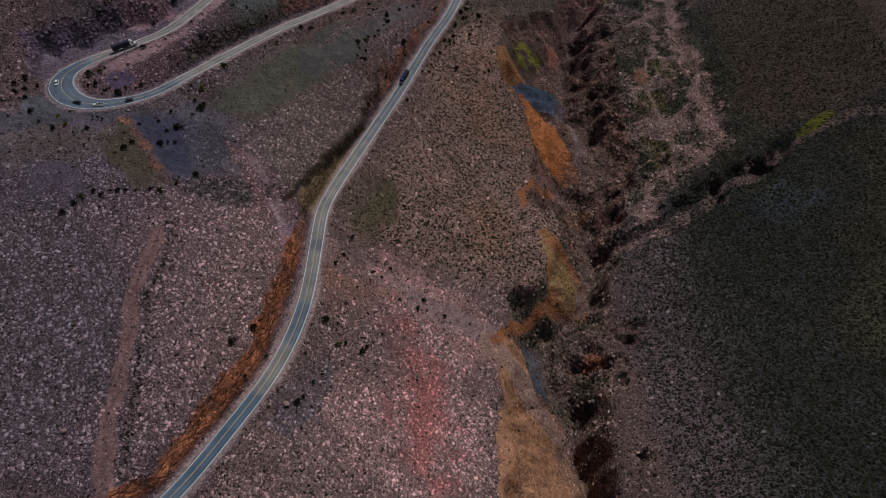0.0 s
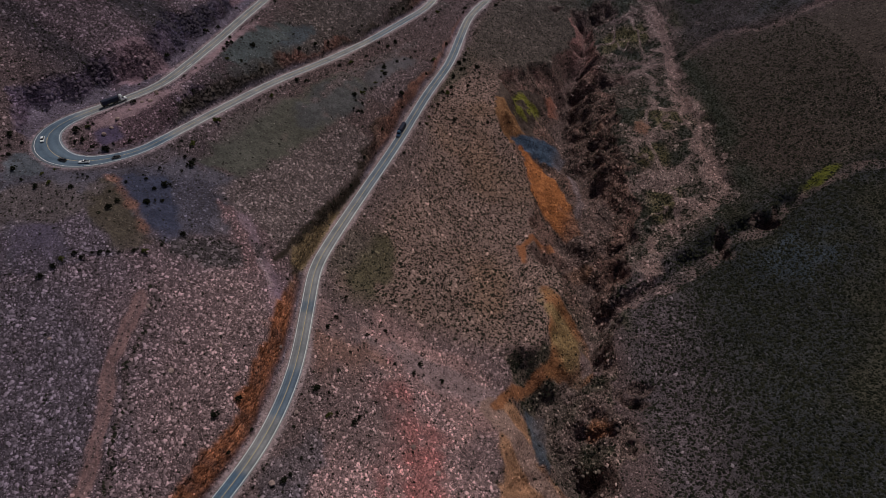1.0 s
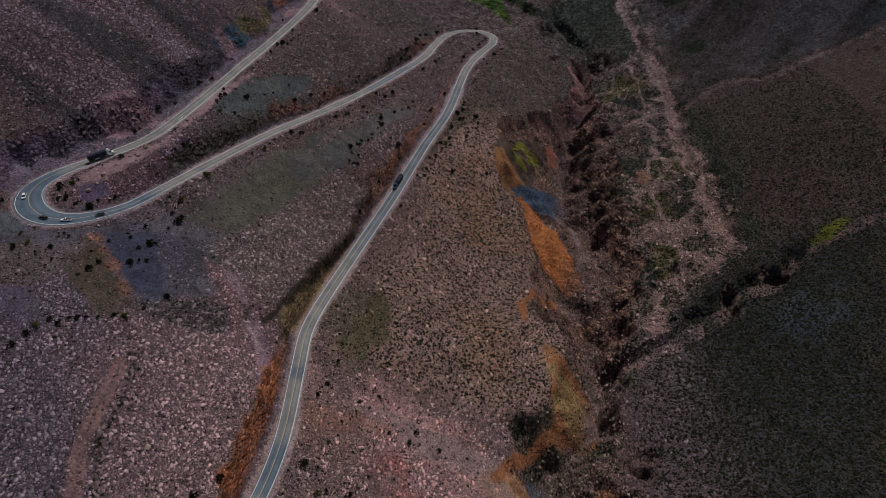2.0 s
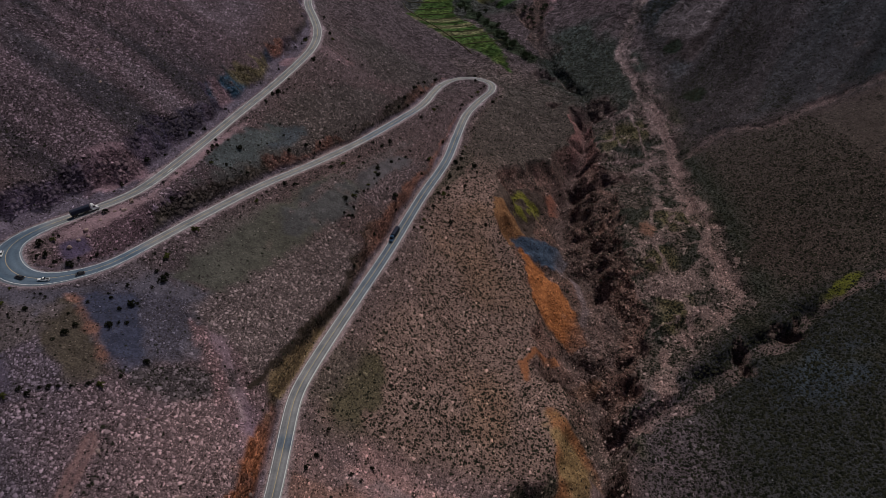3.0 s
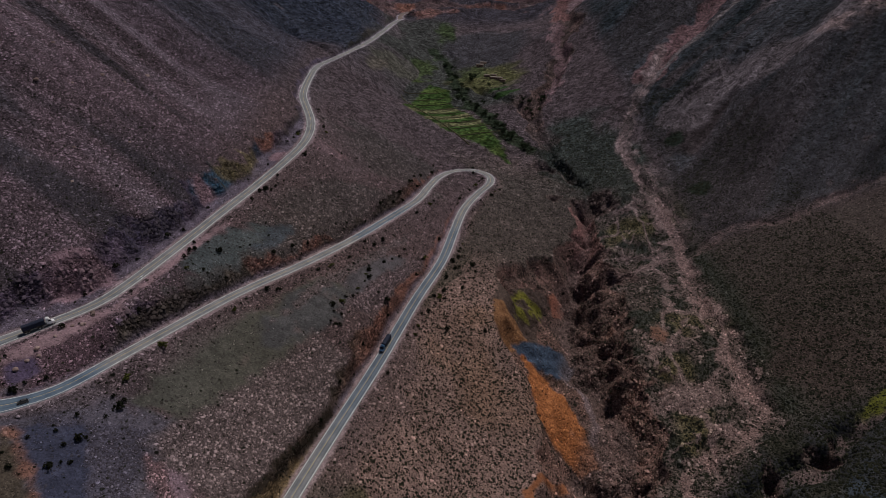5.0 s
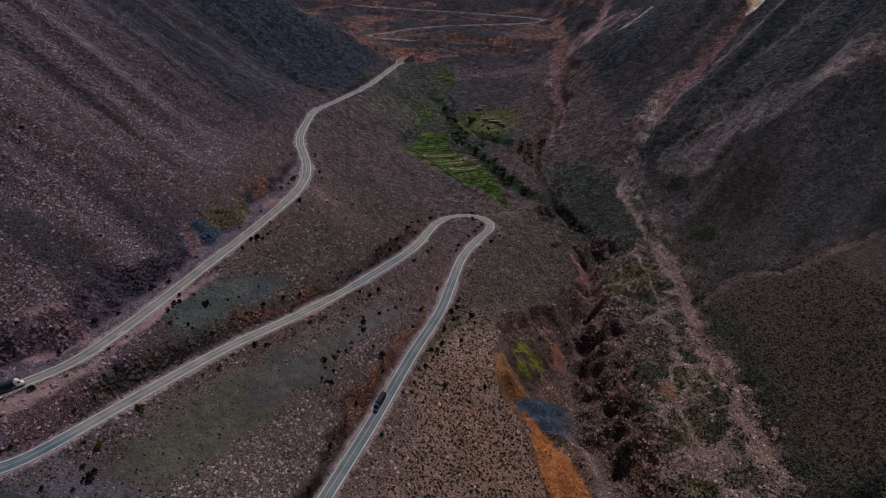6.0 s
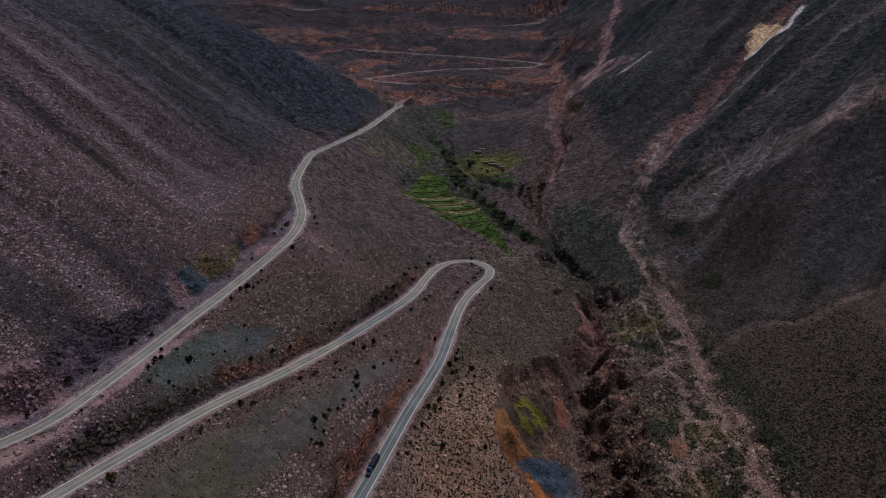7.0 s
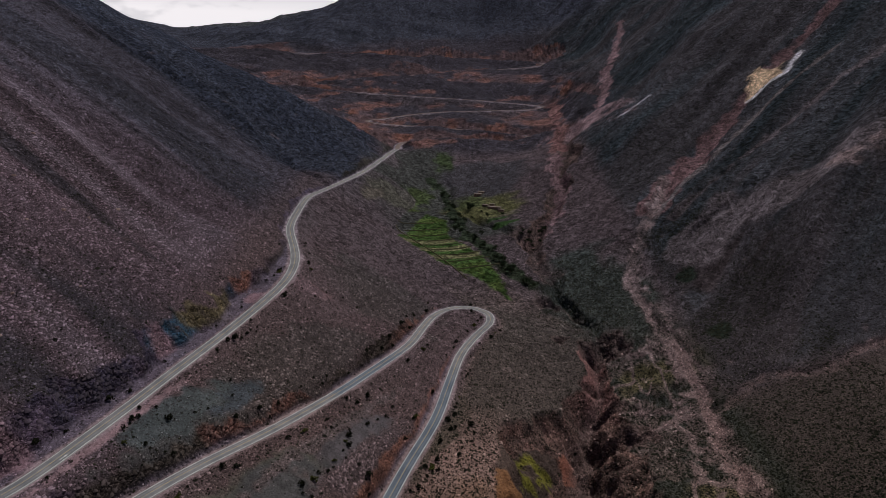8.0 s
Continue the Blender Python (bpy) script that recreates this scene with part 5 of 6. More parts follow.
def clear_of_road(x, y):
    return np.clip(1 - 1.6 * on_grid(FIELDS["shoulder"], x, y), 0, 1)


def tuft_density(x, y):
    return np.clip(on_grid(BUSH, x, y), 0, 1) ** 1.5 * clear_of_road(x, y) * (0.35 + 0.65 * smooth(700, 330, y))


def stone_density(x, y):
    return np.clip(on_grid(STONES, x, y), 0, 1) ** 2.2 * clear_of_road(x, y) * (0.30 + 0.70 * smooth(650, 300, y)) * smooth(900, 650, y) * smooth(-430, -290, x)


scatter(5, 120000, tuft_density, (-225, 290, 112, 760), (0.28, 0.95), DOME, DOME_FACES, 0.12, "low_tufts",
        "small dark green cushion shrubs strewn over the slopes", "shrubs", TUFT_LEAF, 0.75)
scatter(6, 150000, stone_density, (-430, 200, 112, 900), (0.27, 1.35), BLOCK, BLOCK_FACES, 0.05, "scree_stones",
        "loose pale and brown angular stones on the slopes", "stones", STONE, 0.75)


def outcrop_density(x, y):
    high = on_grid(FIELDS["bank"], x, y) * smooth(140, 158, on_grid(Z, x, y)) * smooth(1150, 1100, y) * (1 - on_grid(FIELDS["skirt"], x, y))
    return np.clip(high + 0.16 * on_grid(np.maximum(FIELDS["cut"] * (FIELDS["rugged"] > 0.5), FIELDS["pit"]), x, y), 0, 1) * clear_of_road(x, y)


scatter(7, 5200, outcrop_density, (-225, 200, 200, 760), (0.6, 2.3), BLOCK, BLOCK_FACES, 0.5, "outcrop_rocks",
        "broken angular bedrock in the road cuts and gorge walls", "rocks", OUTCROP, 0.95)


# ---- shrubs ----
def shrub(seed, leaf, width, tall, clumps, name="shrub", label="dark green rounded desert shrub on stony soil", category="shrub"):
    rng = random.Random(seed)
    bm = bmesh.new()
    lobes = [(rng.uniform(-0.45, 0.45) * width, rng.uniform(-0.45, 0.45) * width, rng.uniform(0.45, 1.0)) for _ in range(4)]
    for _ in range(clumps):
        lx, ly, reach = rng.choice(lobes)
        a, e, r = rng.uniform(0, 6.283), rng.uniform(-0.1, 1.5), rng.uniform(0.5, 1.0) * reach
        at = (lx + 0.62 * width * r * math.cos(a) * math.cos(e), ly + 0.62 * width * r * math.sin(a) * math.cos(e), tall * (0.22 + 0.72 * r * math.sin(e)))
        add_lump(bm, rng, at, 0.19 * width * rng.uniform(0.6, 1.2))
    crown = part(name, bm, leaf)
    bm = bmesh.new()
    for k in range(5):
        a = k * 1.26 + rng.uniform(-0.4, 0.4)
        add_tube(bm, (0, 0, -0.3), (0.4 * width * math.cos(a), 0.4 * width * math.sin(a), 0.55 * tall), 0.05, 0.02, 5)
    part("stem", bm, BARK, crown)
    return tagged(crown, label, category, "shrubs on the slopes")


PATTERNS = [shrub(11, SHRUB_LEAF, 1.25, 1.5, 54), shrub(12, SHRUB_LEAF, 1.6, 1.7, 66), shrub(13, SHRUB_LEAF, 1.0, 1.3, 44),
            shrub(14, OLIVE_LEAF, 1.6, 1.4, 60, label="olive green spreading shrub beside the road")]
SHRUBS_HAIRPIN = [(-146, 271), (-162, 270), (-167, 271), (-177, 272), (-150, 263), (-145, 258), (-147, 253), (-163, 255), (-128, 299), (-127, 309), (-127, 306),
                  (-129, 278), (-131, 276), (-132, 265), (-134, 262), (-139, 277), (-127, 289), (-120, 331), (-155, 297), (-153, 299), (-161, 291), (-176, 293),
                  (-159, 295), (-141, 279), (-136, 286), (-134, 272), (-129, 266), (-124, 299), (-124, 295), (-166, 262), (-173, 294), (-176, 263)]
SHRUBS_BETWEEN = [(-64, 433), (-62, 438), (-59, 439), (-69, 426), (-66, 421), (-51, 444), (-48, 439), (-44, 467), (-44, 460), (-38, 468), (-33, 477), (-46, 454),
                  (-39, 438), (-40, 433), (-39, 442), (-38, 431), (-43, 417), (-43, 413), (-48, 406), (-50, 401), (-49, 406), (-54, 395), (-53, 391), (-54, 384),
                  (-51, 383), (-58, 376), (-19, 476), (-13, 487), (-13, 482), (-9, 496), (-31, 453), (-26, 460), (-22, 466), (-40, 426), (-38, 422), (-45, 409), (-49, 391), (-49, 384)]
SHRUBS_TERRACE = [(21, 512), (15, 475), (9, 460), (7, 444), (1, 436), (8, 437), (-6, 420), (-8, 410), (-5, 411), (-14, 399), (1, 422), (9, 414), (27, 485), (29, 477),
                  (27, 468), (21, 459), (19, 452), (18, 492), (22, 496), (19, 503), (32, 419), (4, 510), (6, 511), (2, 431)]
SHRUBS_UPPER = [(-127, 401), (-126, 389), (-124, 379), (-114, 400), (-115, 382), (-117, 383), (-106, 410), (-102, 416), (-100, 443), (-96, 433), (-111, 459),
                (-109, 470), (-103, 494), (-83, 411), (-71, 566), (-61, 575), (-51, 573), (-78, 512), (-76, 523), (-76, 550)]
SHRUBS_BEND = [(-156, 223), (-152, 226), (-149, 225), (-146, 228), (-143, 229), (-140, 230), (-136, 231), (-131, 233), (-127, 234), (-122, 240), (-116, 249), (-158, 219), (-161, 214), (-200, 281), (-203, 278), (-198, 276), (-205, 283), (-196, 285), (-202, 288), (-193, 268), (-187, 262), (-180, 259), (-171, 258), (-200, 262), (-207, 270)]
SHRUBS_LOW = [(-52, 197), (-59, 189), (-59, 177), (-52, 171), (-55, 166), (-58, 159), (-60, 156), (-75, 174), (-81, 162), (-87, 172), (-80, 181), (-37, 188), (-35, 191),
              (-47, 187), (-44, 189), (-29, 201), (-46, 250), (-52, 228), (-49, 235), (-47, 234), (-41, 220), (-31, 233), (-35, 234), (-22, 225), (-10, 230), (-13, 224),
              (1, 225), (-27, 240), (-29, 244), (-53, 196)]
rng = random.Random(3)
spots = SHRUBS_BEND + SHRUBS_HAIRPIN + SHRUBS_BETWEEN + SHRUBS_TERRACE + SHRUBS_UPPER + SHRUBS_LOW
# rows of shrubs on the shoulders of the roads
for line, stretch, chance in ((roads[0], (100, 300), 0.35), (roads[1], (2, 150), 0.30), (roads[2], (2, 60), 0.4)):
    _, left = frame_of(line)
    for k in range(stretch[0], min(stretch[1], len(line) - 1)):
        if rng.random() < chance and len(spots) < 296:
            o = rng.choice((-1, -1, 1)) * rng.uniform(6.5, 12.0)
            spots.append((line[k, 0] + left[k, 0] * o, line[k, 1] + left[k, 1] * o))
for k, (sx, sy) in enumerate(spots):
    if float(clear_of_road(np.array([sx]), np.array([sy]))[0]) < 0.5:
        continue
    size = rng.choice((0.8, 1.1, 1.3, 1.5, 1.8, 2.1))
    kind = PATTERNS[3] if rng.random() < 0.08 else rng.choice(PATTERNS[:3])
    m = Matrix.LocRotScale((sx, sy, height(sx, sy) - 0.1), Euler((0, 0, rng.uniform(0, 6.28))), (size, size, size))
    copy_thing(kind, m).scale = (size, size, size * rng.uniform(0.8, 1.15))
for k, (sx, sy) in enumerate(((-160.5, 290.5), (-48, 196.5), (-58.5, 183), (-181, 268))):
    PATTERNS[k].matrix_basis = pose(sx, sy, height(sx, sy) - 0.1, 0, 0, 40 * k)


# ---- boulders ----
def boulder(seed):
    bm = bmesh.new()
    bmesh.ops.create_icosphere(bm, subdivisions=2, radius=1.0)
    for v in bm.verts:
        p = v.co * 0.9 + Vector((seed * 3.1, seed, 0))
        v.co *= 1 + 0.45 * noise.noise(p) + 0.16 * noise.noise(p * 2.7)
        v.co.z *= 0.72
    return tagged(part("boulder", bm, BOULDER), "large pale pink angular boulder on the slope", "boulder", "boulders on the slopes")


ROCKS = [boulder(k) for k in range(4)]
BOULDERS = [(-154, 325), (-150, 326), (-162, 311), (-163, 305), (-160, 308), (-149, 333), (-150, 334.5), (-158, 318), (-59, 183), (-72, 144), (-55, 150), (-108, 225), (-1, 179),
            (-40, 134), (-64, 147), (-12, 188), (-64, 154), (-135, 128), (-105, 185), (-243, 515), (-274, 589), (-212, 507), (-203, 516), (-219, 484), (-90, 200), (-98, 172),
            (-120, 210), (-30, 150), (-22, 165), (-112, 150), (-150, 190), (-70, 212), (-185, 402), (-196, 430), (-176, 452), (-205, 556), (-232, 470), (-165, 300)]
for k, (sx, sy) in enumerate(BOULDERS):
    size = rng.choice((0.7, 0.85, 1.0, 1.2, 1.5))
    m = Matrix.LocRotScale((sx, sy, height(sx, sy) + 0.2 * size), Euler((rng.uniform(-0.3, 0.3), rng.uniform(-0.3, 0.3), rng.uniform(0, 6.28))), (size, size, size))
    if k < 4:
        ROCKS[k].matrix_basis = m
        ROCKS[k].scale = (size, size, size)
    else:
        copy_thing(ROCKS[k % 4], m).scale = (size * rng.uniform(0.8, 1.3), size, size)


# ---- vehicles ----
PAINT_WHITE, PAINT_DARK, PAINT_BLUE = dusty("white_paint", (0.86, 0.86, 0.86), 0.3, 0.0, 0.12), dusty("dark_paint", (0.03, 0.032, 0.038), 0.3), dusty("blue_paint", (0.04, 0.12, 0.24), 0.35)
TARP, STEEL = dusty("navy_tarpaulin", (0.008, 0.013, 0.034), 0.75, 0.0, 0.06), dusty("chassis_steel", (0.035, 0.035, 0.037), 0.6, 0.5)
RUBBER, RIM = dusty("tyre_rubber", (0.018, 0.018, 0.018), 0.85), dusty("rim_metal", (0.40, 0.40, 0.41), 0.4, 0.8)
GLASS, _, _, _glass = mat("dark_window_glass", 0.08, (0.012, 0.014, 0.018))
LAMP_CLEAR, LAMP_RED = dusty("lamp_clear", (0.7, 0.7, 0.68), 0.2, 0.0, 0.1), dusty("lamp_red", (0.35, 0.02, 0.02), 0.3, 0.0, 0.1)


def wheel(parent, x, y, radius, wide):
    side = 1 if y > 0 else -1
    bm = bmesh.new()
    add_tube(bm, (x, y - wide / 2, radius), (x, y + wide / 2, radius), radius, radius, 18)
    bmesh.ops.bevel(bm, geom=[e for e in bm.edges if abs(e.verts[0].co.y - e.verts[1].co.y) < 1e-4], offset=0.05, segments=2, affect="EDGES")
    tyre = part("wheel", bm, RUBBER, parent, "black rubber tyre")
    bm = bmesh.new()
    add_tube(bm, (x, y + side * (wide / 2 - 0.02), radius), (x, y + side * (wide / 2 + 0.03), radius), radius * 0.62, radius * 0.5, 12)
    part("rim", bm, RIM, tyre, "grey metal rim")


def one_box(name, parent, material, dims, bevel=0.0, taper=0.0, label=""):
    bm = bmesh.new()
    add_box(bm, *dims, bevel, taper)
    return part(name, bm, material, parent, label)


def lorry(cab_paint, label):
    """A tractor with a long tarpaulin-covered trailer; it heads along +x."""
    root = new("lorry")
    bm = bmesh.new()
    add_profile(bm, [(6.2, 0.75), (8.7, 0.75), (8.75, 1.55), (7.55, 1.85), (7.2, 2.95), (6.9, 3.25), (6.2, 3.35), (5.6, 3.3), (5.6, 0.95)], -1.2, 1.2, 0.14)
    bmesh.ops.bevel(bm, geom=list(bm.edges), offset=0.07, segments=2, affect="EDGES")
    cab = part("cab", bm, cab_paint, root, "painted truck cab with a bonnet")
    one_box("roof_fairing", root, cab_paint, (5.6, 6.9, -1.05, 1.05, 3.3, 3.75), 0.15, 0.2)
    bm = bmesh.new()
    add_profile(bm, [(7.50, 1.98), (7.53, 1.98), (7.26, 2.85), (7.23, 2.85)], -1.0, 1.0, 0.08)
    part("windscreen", bm, GLASS, cab, "dark glass windscreen")
    for s in (-1, 1):
        one_box("side_window", cab, GLASS, (6.3, 7.15, s * 1.13 - 0.03, s * 1.13 + 0.03, 2.1, 2.75), 0.0, 0.1, "dark side window")
        one_box("headlight", cab, LAMP_CLEAR, (8.70, 8.80, s * 0.9 - 0.18, s * 0.9 + 0.18, 1.0, 1.3), 0.03)
        one_box("fuel_tank", root, RIM, (4.0, 5.5, s * 1.0 - 0.28, s * 1.0 + 0.28, 0.6, 1.15), 0.12, 0.0, "metal fuel tank")
        one_box("mirror", cab, PAINT_DARK, (7.1, 7.25, s * 1.42 - 0.1, s * 1.42 + 0.1, 2.1, 2.75), 0.03)
        one_box("rear_light", root, LAMP_RED, (-3.75, -3.68, s * 1.0 - 0.15, s * 1.0 + 0.15, 1.05, 1.2))
    one_box("bumper", root, STEEL, (8.65, 8.9, -1.2, 1.2, 0.45, 0.8), 0.05)
    one_box("tractor_frame", root, STEEL, (1.9, 8.4, -0.5, 0.5, 0.7, 1.0))
    one_box("trailer_frame", root, STEEL, (-3.6, 4.9, -0.6, 0.6, 1.05, 1.35))
    one_box("trailer_bed", root, STEEL, (-3.7, 5.0, -1.28, 1.28, 1.3, 1.6), 0.03)
    bm = bmesh.new()
    outline = [(-1.26, 1.6), (-1.26, 3.35), (-1.1, 3.62), (-0.5, 3.78), (0, 3.82), (0.5, 3.78), (1.1, 3.62), (1.26, 3.35), (1.26, 1.6)]
    rows = []
    for k in range(25):
        sag = 0.05 * (k % 2)
        rows.append([bm.verts.new((-3.65 + 8.6 * k / 24, y * (1 - 0.02 * (k % 2)), z - sag * (z > 3.3))) for y, z in outline])
    for a, b in zip(rows, rows[1:]):
        for j in range(len(outline) - 1):
            bm.faces.new((a[j], a[j + 1], b[j + 1], b[j]))
    bm.faces.new(rows[0])
    bm.faces.new(rows[-1][::-1])
    bmesh.ops.recalc_face_normals(bm, faces=bm.faces)
    cover = part("tarpaulin", bm, TARP, root, "dark navy tarpaulin stretched over hoops")
    for k in range(6):
        one_box("strap", cover, STEEL, (-3.2 + 1.5 * k, -3.14 + 1.5 * k, -1.29, 1.29, 1.62, 1.95))
    one_box("tailgate", root, STEEL, (-3.73, -3.67, -1.26, 1.26, 1.6, 3.4), 0.0, 0.05)
    for x in (-2.8, -1.5, 2.5, 3.8):
        for s in (-1, 1):
            wheel(root, x, s * 1.0, 0.5, 0.5)
    for s in (-1, 1):
        wheel(root, 7.7, s * 1.08, 0.5, 0.3)
        one_box("mudguard", root, STEEL, (-3.4, -0.9, s * 1.02 - 0.25, s * 1.02 + 0.25, 1.06, 1.12))
    return tagged(root, label, "truck", "vehicles on the road")


def car(paint, label, bed):
    """A small car, or a pick-up with an open bed; it heads along +x."""
    root = new("pickup" if bed else "car")
    long = 2.6 if bed else 2.1
    bm = bmesh.new()
    add_profile(bm, [(-long, 0.35), (long - 0.05, 0.32), (long, 0.62), (long - 0.15, 0.86), (1.1, 1.0), (-long + 0.05, 1.02), (-long, 0.7)], -0.88, 0.88, 0.06)
    bmesh.ops.bevel(bm, geom=list(bm.edges), offset=0.06, segments=2, affect="EDGES")
    body = part("body", bm, paint, root, "painted car body")
    rear = -0.5 if bed else -1.75
    bm = bmesh.new()
    add_profile(bm, [(rear - 0.25, 0.98), (1.15, 0.98), (0.45, 1.52), (rear + 0.3, 1.54)], -0.8, 0.8, 0.16)
    bmesh.ops.bevel(bm, geom=list(bm.edges), offset=0.04, segments=2, affect="EDGES")
    part("windows", bm, GLASS, root, "dark glass windows all round")
    one_box("roof", root, paint, (rear + 0.32, 0.42, -0.66, 0.66, 1.52, 1.58), 0.025)
    if bed:
        for dims in ((-2.55, -0.8, -0.86, -0.78, 1.0, 1.18), (-2.55, -0.8, 0.78, 0.86, 1.0, 1.18), (-2.58, -2.5, -0.86, 0.86, 1.0, 1.18)):
            one_box("bed_side", root, paint, dims)
        one_box("bed_floor", root, STEEL, (-2.5, -0.8, -0.78, 0.78, 1.02, 1.06))
    for s in (-1, 1):
        one_box("headlight", body, LAMP_CLEAR, (long - 0.12, long + 0.01, s * 0.62 - 0.16, s * 0.62 + 0.16, 0.62, 0.76), 0.02)
        one_box("rear_light", body, LAMP_RED, (-long - 0.01, -long + 0.08, s * 0.7 - 0.1, s * 0.7 + 0.1, 0.7, 0.95), 0.02)
        for x in (-long * 0.62, long * 0.62):
            wheel(root, x, s * 0.78, 0.34, 0.22)
    for x in (long - 0.02, -long + 0.02):
        one_box("bumper", root, STEEL, (x - 0.08, x + 0.08, -0.85, 0.85, 0.3, 0.5), 0.03)
    return tagged(root, label, "pickup" if bed else "car", "vehicles on the road")


def park(ob, x, y, lane, forward=1):
    """Sets a vehicle on the road nearest to (x, y): lane metres to the left of the middle, heading along the road or against it."""
    best = min(((np.hypot(r[:, 0] - x, r[:, 1] - y).min(), k) for k, r in enumerate(roads)))[1]
    line = roads[best]
    k = int(np.clip(np.hypot(line[:, 0] - x, line[:, 1] - y).argmin(), 1, len(line) - 2))
    d, left = frame_of(line)
    p = line[k, :3] + np.array((left[k, 0] * lane, left[k, 1] * lane, 0.0))
    slope = (line[k + 1, 2] - line[k - 1, 2]) / (np.linalg.norm(line[k + 1, :2] - line[k - 1, :2]) + 1e-9)
    heading = Vector((d[k, 0], d[k, 1], slope)).normalized() * forward
    side = Vector((0, 0, 1)).cross(heading).normalized()
    up = heading.cross(side)
    m = Matrix((heading, side, up)).transposed().to_4x4()
    size = 1.0 if ob.name.startswith("lorry") else 0.9
    ob.matrix_basis = Matrix.Translation((p[0], p[1], p[2] + ROAD_LIFT + 0.05)) @ m @ Matrix.Scale(size, 4)


park(lorry(PAINT_WHITE, "long truck with white cab and navy tarpaulin trailer"), -170, 321, -1.6)
park(lorry(PAINT_BLUE, "long truck with blue cab and dark covered trailer"), -24, 392, 1.6, -1)
park(car(PAINT_WHITE, "white pickup truck driving round the hairpin", True), -166, 281, 1.5, 1)
park(car(PAINT_WHITE, "small white car driving round the hairpin bend", False), -189, 293, 1.7, -1)
park(car(PAINT_DARK, "dark car driving round the hairpin bend", False), -176, 280, 1.5, 1)
park(car(PAINT_DARK, "small dark car on the middle road", False), -155, 287, 1.5, 1)


# ---- trees, walls and houses of the meadow ----
def tree(seed, tall):
    rng = random.Random(seed)
    bm = bmesh.new()
    add_tube(bm, (0, 0, -0.4), (0.1, 0.05, 0.45 * tall), 0.05 * tall, 0.03 * tall, 8)
    ends = []
    for k in range(6):
        a, h = k * 1.05 + rng.uniform(-0.3, 0.3), rng.uniform(0.3, 0.48) * tall
        end = (0.30 * tall * math.cos(a) * rng.uniform(0.7, 1.2), 0.30 * tall * math.sin(a) * rng.uniform(0.7, 1.2), h + rng.uniform(0.15, 0.38) * tall)
        add_tube(bm, (0.05, 0.03, h), end, 0.022 * tall, 0.008 * tall, 6)
        ends.append(end)
    trunk = part("tree", bm, BARK)
    bm = bmesh.new()
    for _ in range(150):
        e = rng.choice(ends)
        at = [e[j] + rng.gauss(0, 0.11 * tall) for j in range(3)]
        add_lump(bm, rng, at, 0.055 * tall * rng.uniform(0.6, 1.3), 1.0)
    part("crown", bm, TREE_LEAF, trunk, "dense dark green crown")
    return tagged(trunk, "dark green broad tree beside the stream", "tree", "trees by the stream")


GROVE = [tree(k, 5.5) for k in (31, 32, 33)]
BANKSIDE = [(16, 1016), (21, 957), (26, 903), (32, 867), (43, 833), (55, 810), (62, 791), (66, 760), (76, 741), (90, 720), (111, 815), (122, 848), (103, 829), (46, 950)]
TREES = [(25, 1001), (32, 858), (51, 800), (45, 939), (76, 885), (20, 931), (40, 850), (46, 825), (58, 785), (64, 765), (70, 748), (30, 880), (34, 905), (48, 915), (24, 960),
         (60, 925), (66, 905), (90, 850), (100, 838), (55, 842), (72, 735), (26, 985), (12, 1015), (-8, 905), (84, 905), (38, 890)]
TREES += [(tx + rng.uniform(-7, 7), ty + rng.uniform(-9, 9)) for tx, ty in BANKSIDE for _ in range(4)]
for k, (sx, sy) in enumerate(TREES):
    size = rng.choice((0.6, 0.75, 0.9, 1.1, 1.3))
    m = Matrix.LocRotScale((sx, sy, height(sx, sy) - 0.2), Euler((0, 0, rng.uniform(0, 6.28))), (size, size, size))
    if k < 3:
        GROVE[k].matrix_basis = m
        GROVE[k].scale = (size, size, size)
    else:
        copy_thing(GROVE[k % 3], m).scale = (size, size, size)


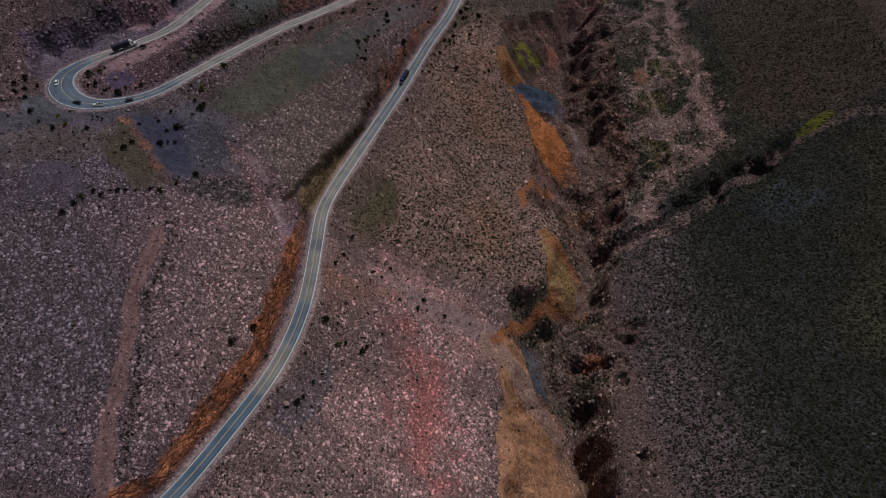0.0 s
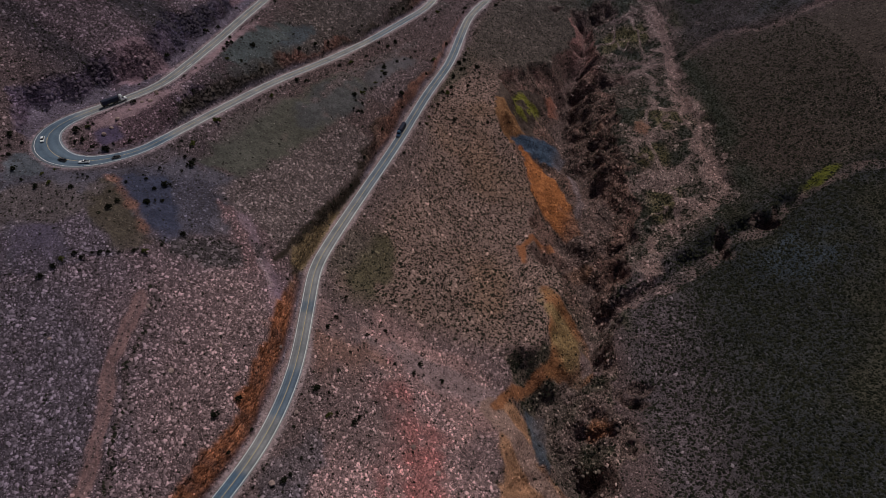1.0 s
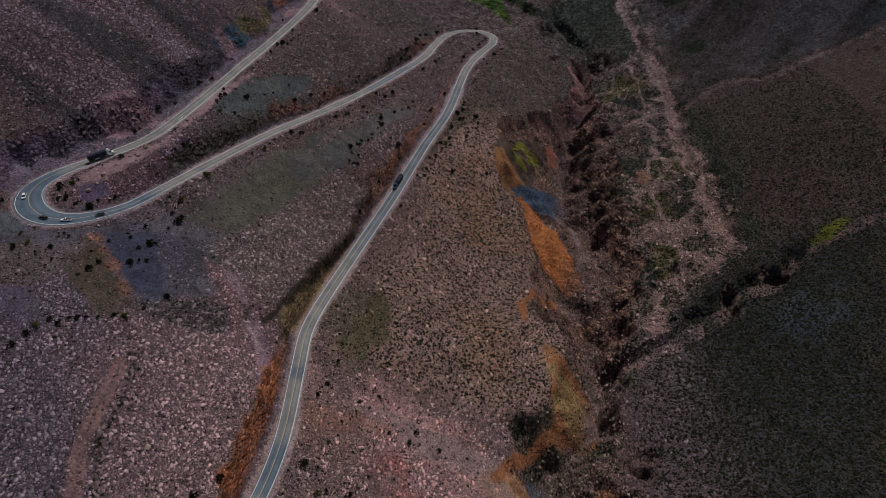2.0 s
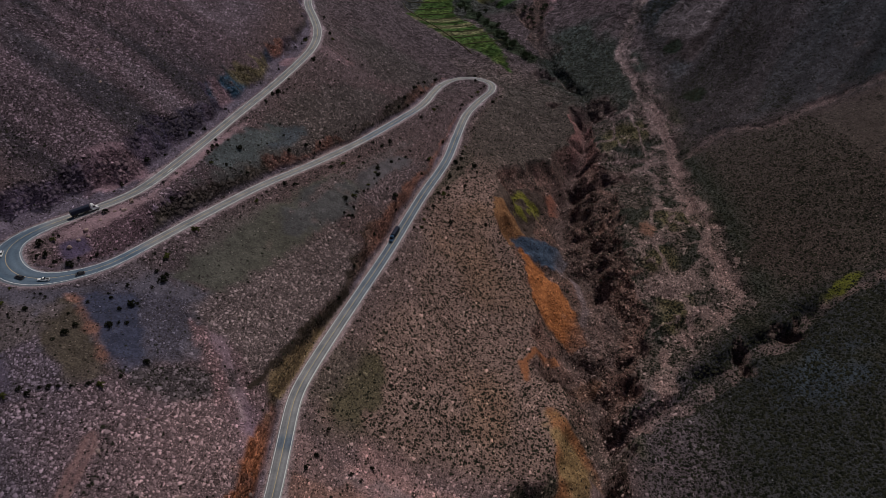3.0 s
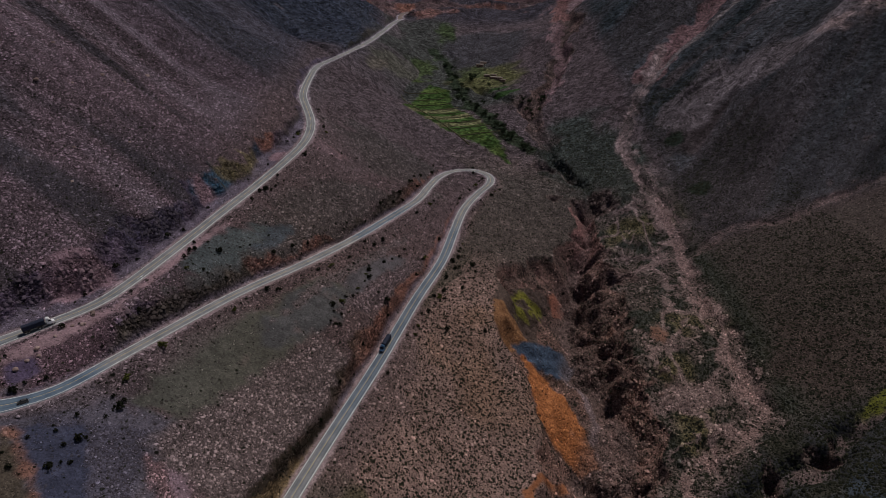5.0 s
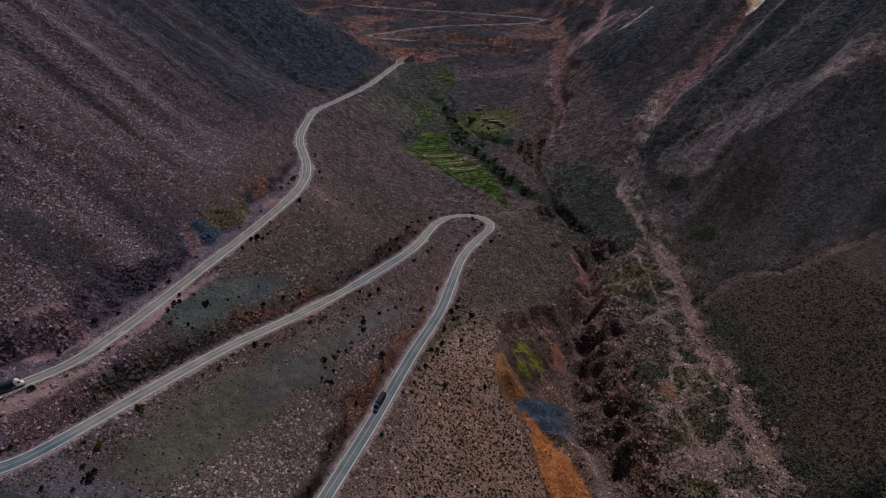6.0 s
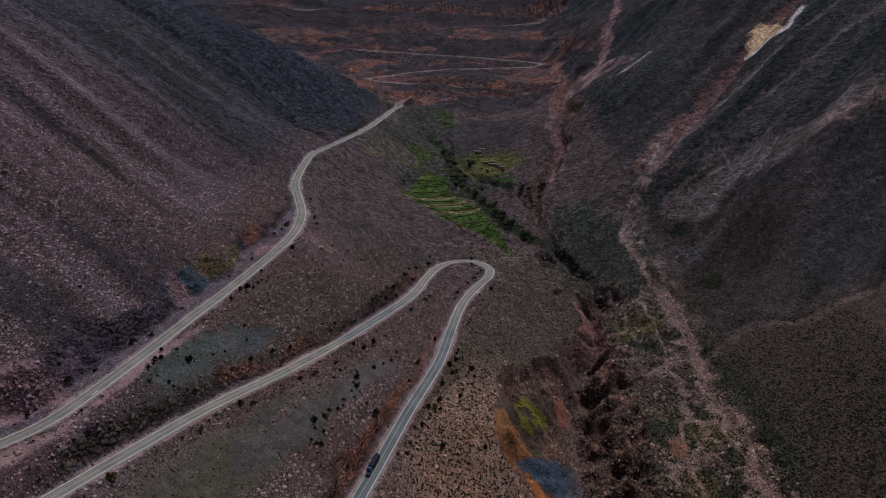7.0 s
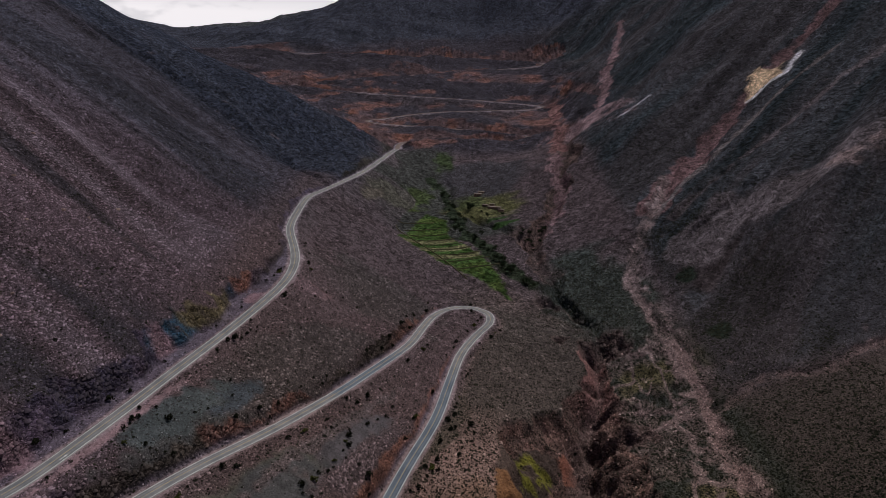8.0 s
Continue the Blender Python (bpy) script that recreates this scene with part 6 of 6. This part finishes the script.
def field_wall(ax, ay, bx, by):
    """A low dry-stone wall that follows the ground."""
    bm = bmesh.new()
    n = max(4, int(math.hypot(bx - ax, by - ay) / 2.0))
    across = Vector((-(by - ay), bx - ax, 0)).normalized()
    rows = []
    for k in range(n + 1):
        f = k / n
        x, y = ax + (bx - ax) * f + rng.uniform(-0.25, 0.25), ay + (by - ay) * f + rng.uniform(-0.25, 0.25)
        z = height(x, y)
        rows.append([bm.verts.new(Vector((x, y, z)) + across * o + Vector((0, 0, h + rng.uniform(-0.08, 0.08)))) for o, h in ((-0.5, -0.3), (-0.35, 0.7), (0.35, 0.7), (0.5, -0.3))])
    for a, b in zip(rows, rows[1:]):
        for j in range(3):
            bm.faces.new((a[j], a[j + 1], b[j + 1], b[j]))
    bm.faces.new(rows[0])
    bm.faces.new(rows[-1][::-1])
    bmesh.ops.recalc_face_normals(bm, faces=bm.faces)
    tagged(part("field_wall", bm, FIELD_STONE), "low grey-brown dry-stone wall between green plots", "wall", "walls of the meadow")


for k in range(9):
    f = -78 + 19 * k
    cx, cy = 14 + 0.438 * f, 812 - 0.899 * f
    field_wall(cx - 21, cy - 10, cx + 21, cy + 10)
field_wall(-42, 858, 34, 716)


def house(long, wide, tall):
    root = new("house")
    wall = one_box("wall", root, ADOBE, (-long / 2, long / 2, -wide / 2, wide / 2, -0.8, tall))
    bm = bmesh.new()
    add_profile(bm, [(-wide / 2 - 0.3, tall), (wide / 2 + 0.3, tall), (wide / 2 + 0.3, tall + 0.12), (0, tall + 0.75), (-wide / 2 - 0.3, tall + 0.12)], -long / 2 - 0.3, long / 2 + 0.3)
    for v in bm.verts:
        v.co = Vector((v.co.y, v.co.x, v.co.z))
    part("roof", bm, TIN, root, "faded tin roof")
    one_box("door", wall, TIMBER, (-0.45, 0.45, -wide / 2 - 0.06, -wide / 2 + 0.02, 0, 1.95))
    for x in (-long * 0.3, long * 0.3):
        one_box("window", wall, GLASS, (x - 0.4, x + 0.4, -wide / 2 - 0.05, -wide / 2 + 0.02, 0.9, 1.7))
    return tagged(root, "small adobe house with faded tin roof", "house", "houses by the fields")


first = house(8.0, 3.6, 2.4)
for k, (sx, sy, turn, size) in enumerate(((73, 938, -14, 1.0), (66, 951, -14, 0.9), (80, 931, -16, 1.1), (59, 996, -10, 1.2), (64, 1003, -10, 1.0), (84, 922, -20, 0.9), (75, 950, -12, 0.8))):
    m = Matrix.LocRotScale((sx, sy, height(sx, sy) + 0.1), Euler((0, 0, radians(turn))), (size, size, size))
    if k == 0:
        first.matrix_basis = m
    else:
        copy_thing(first, m).scale = (size, size, size)
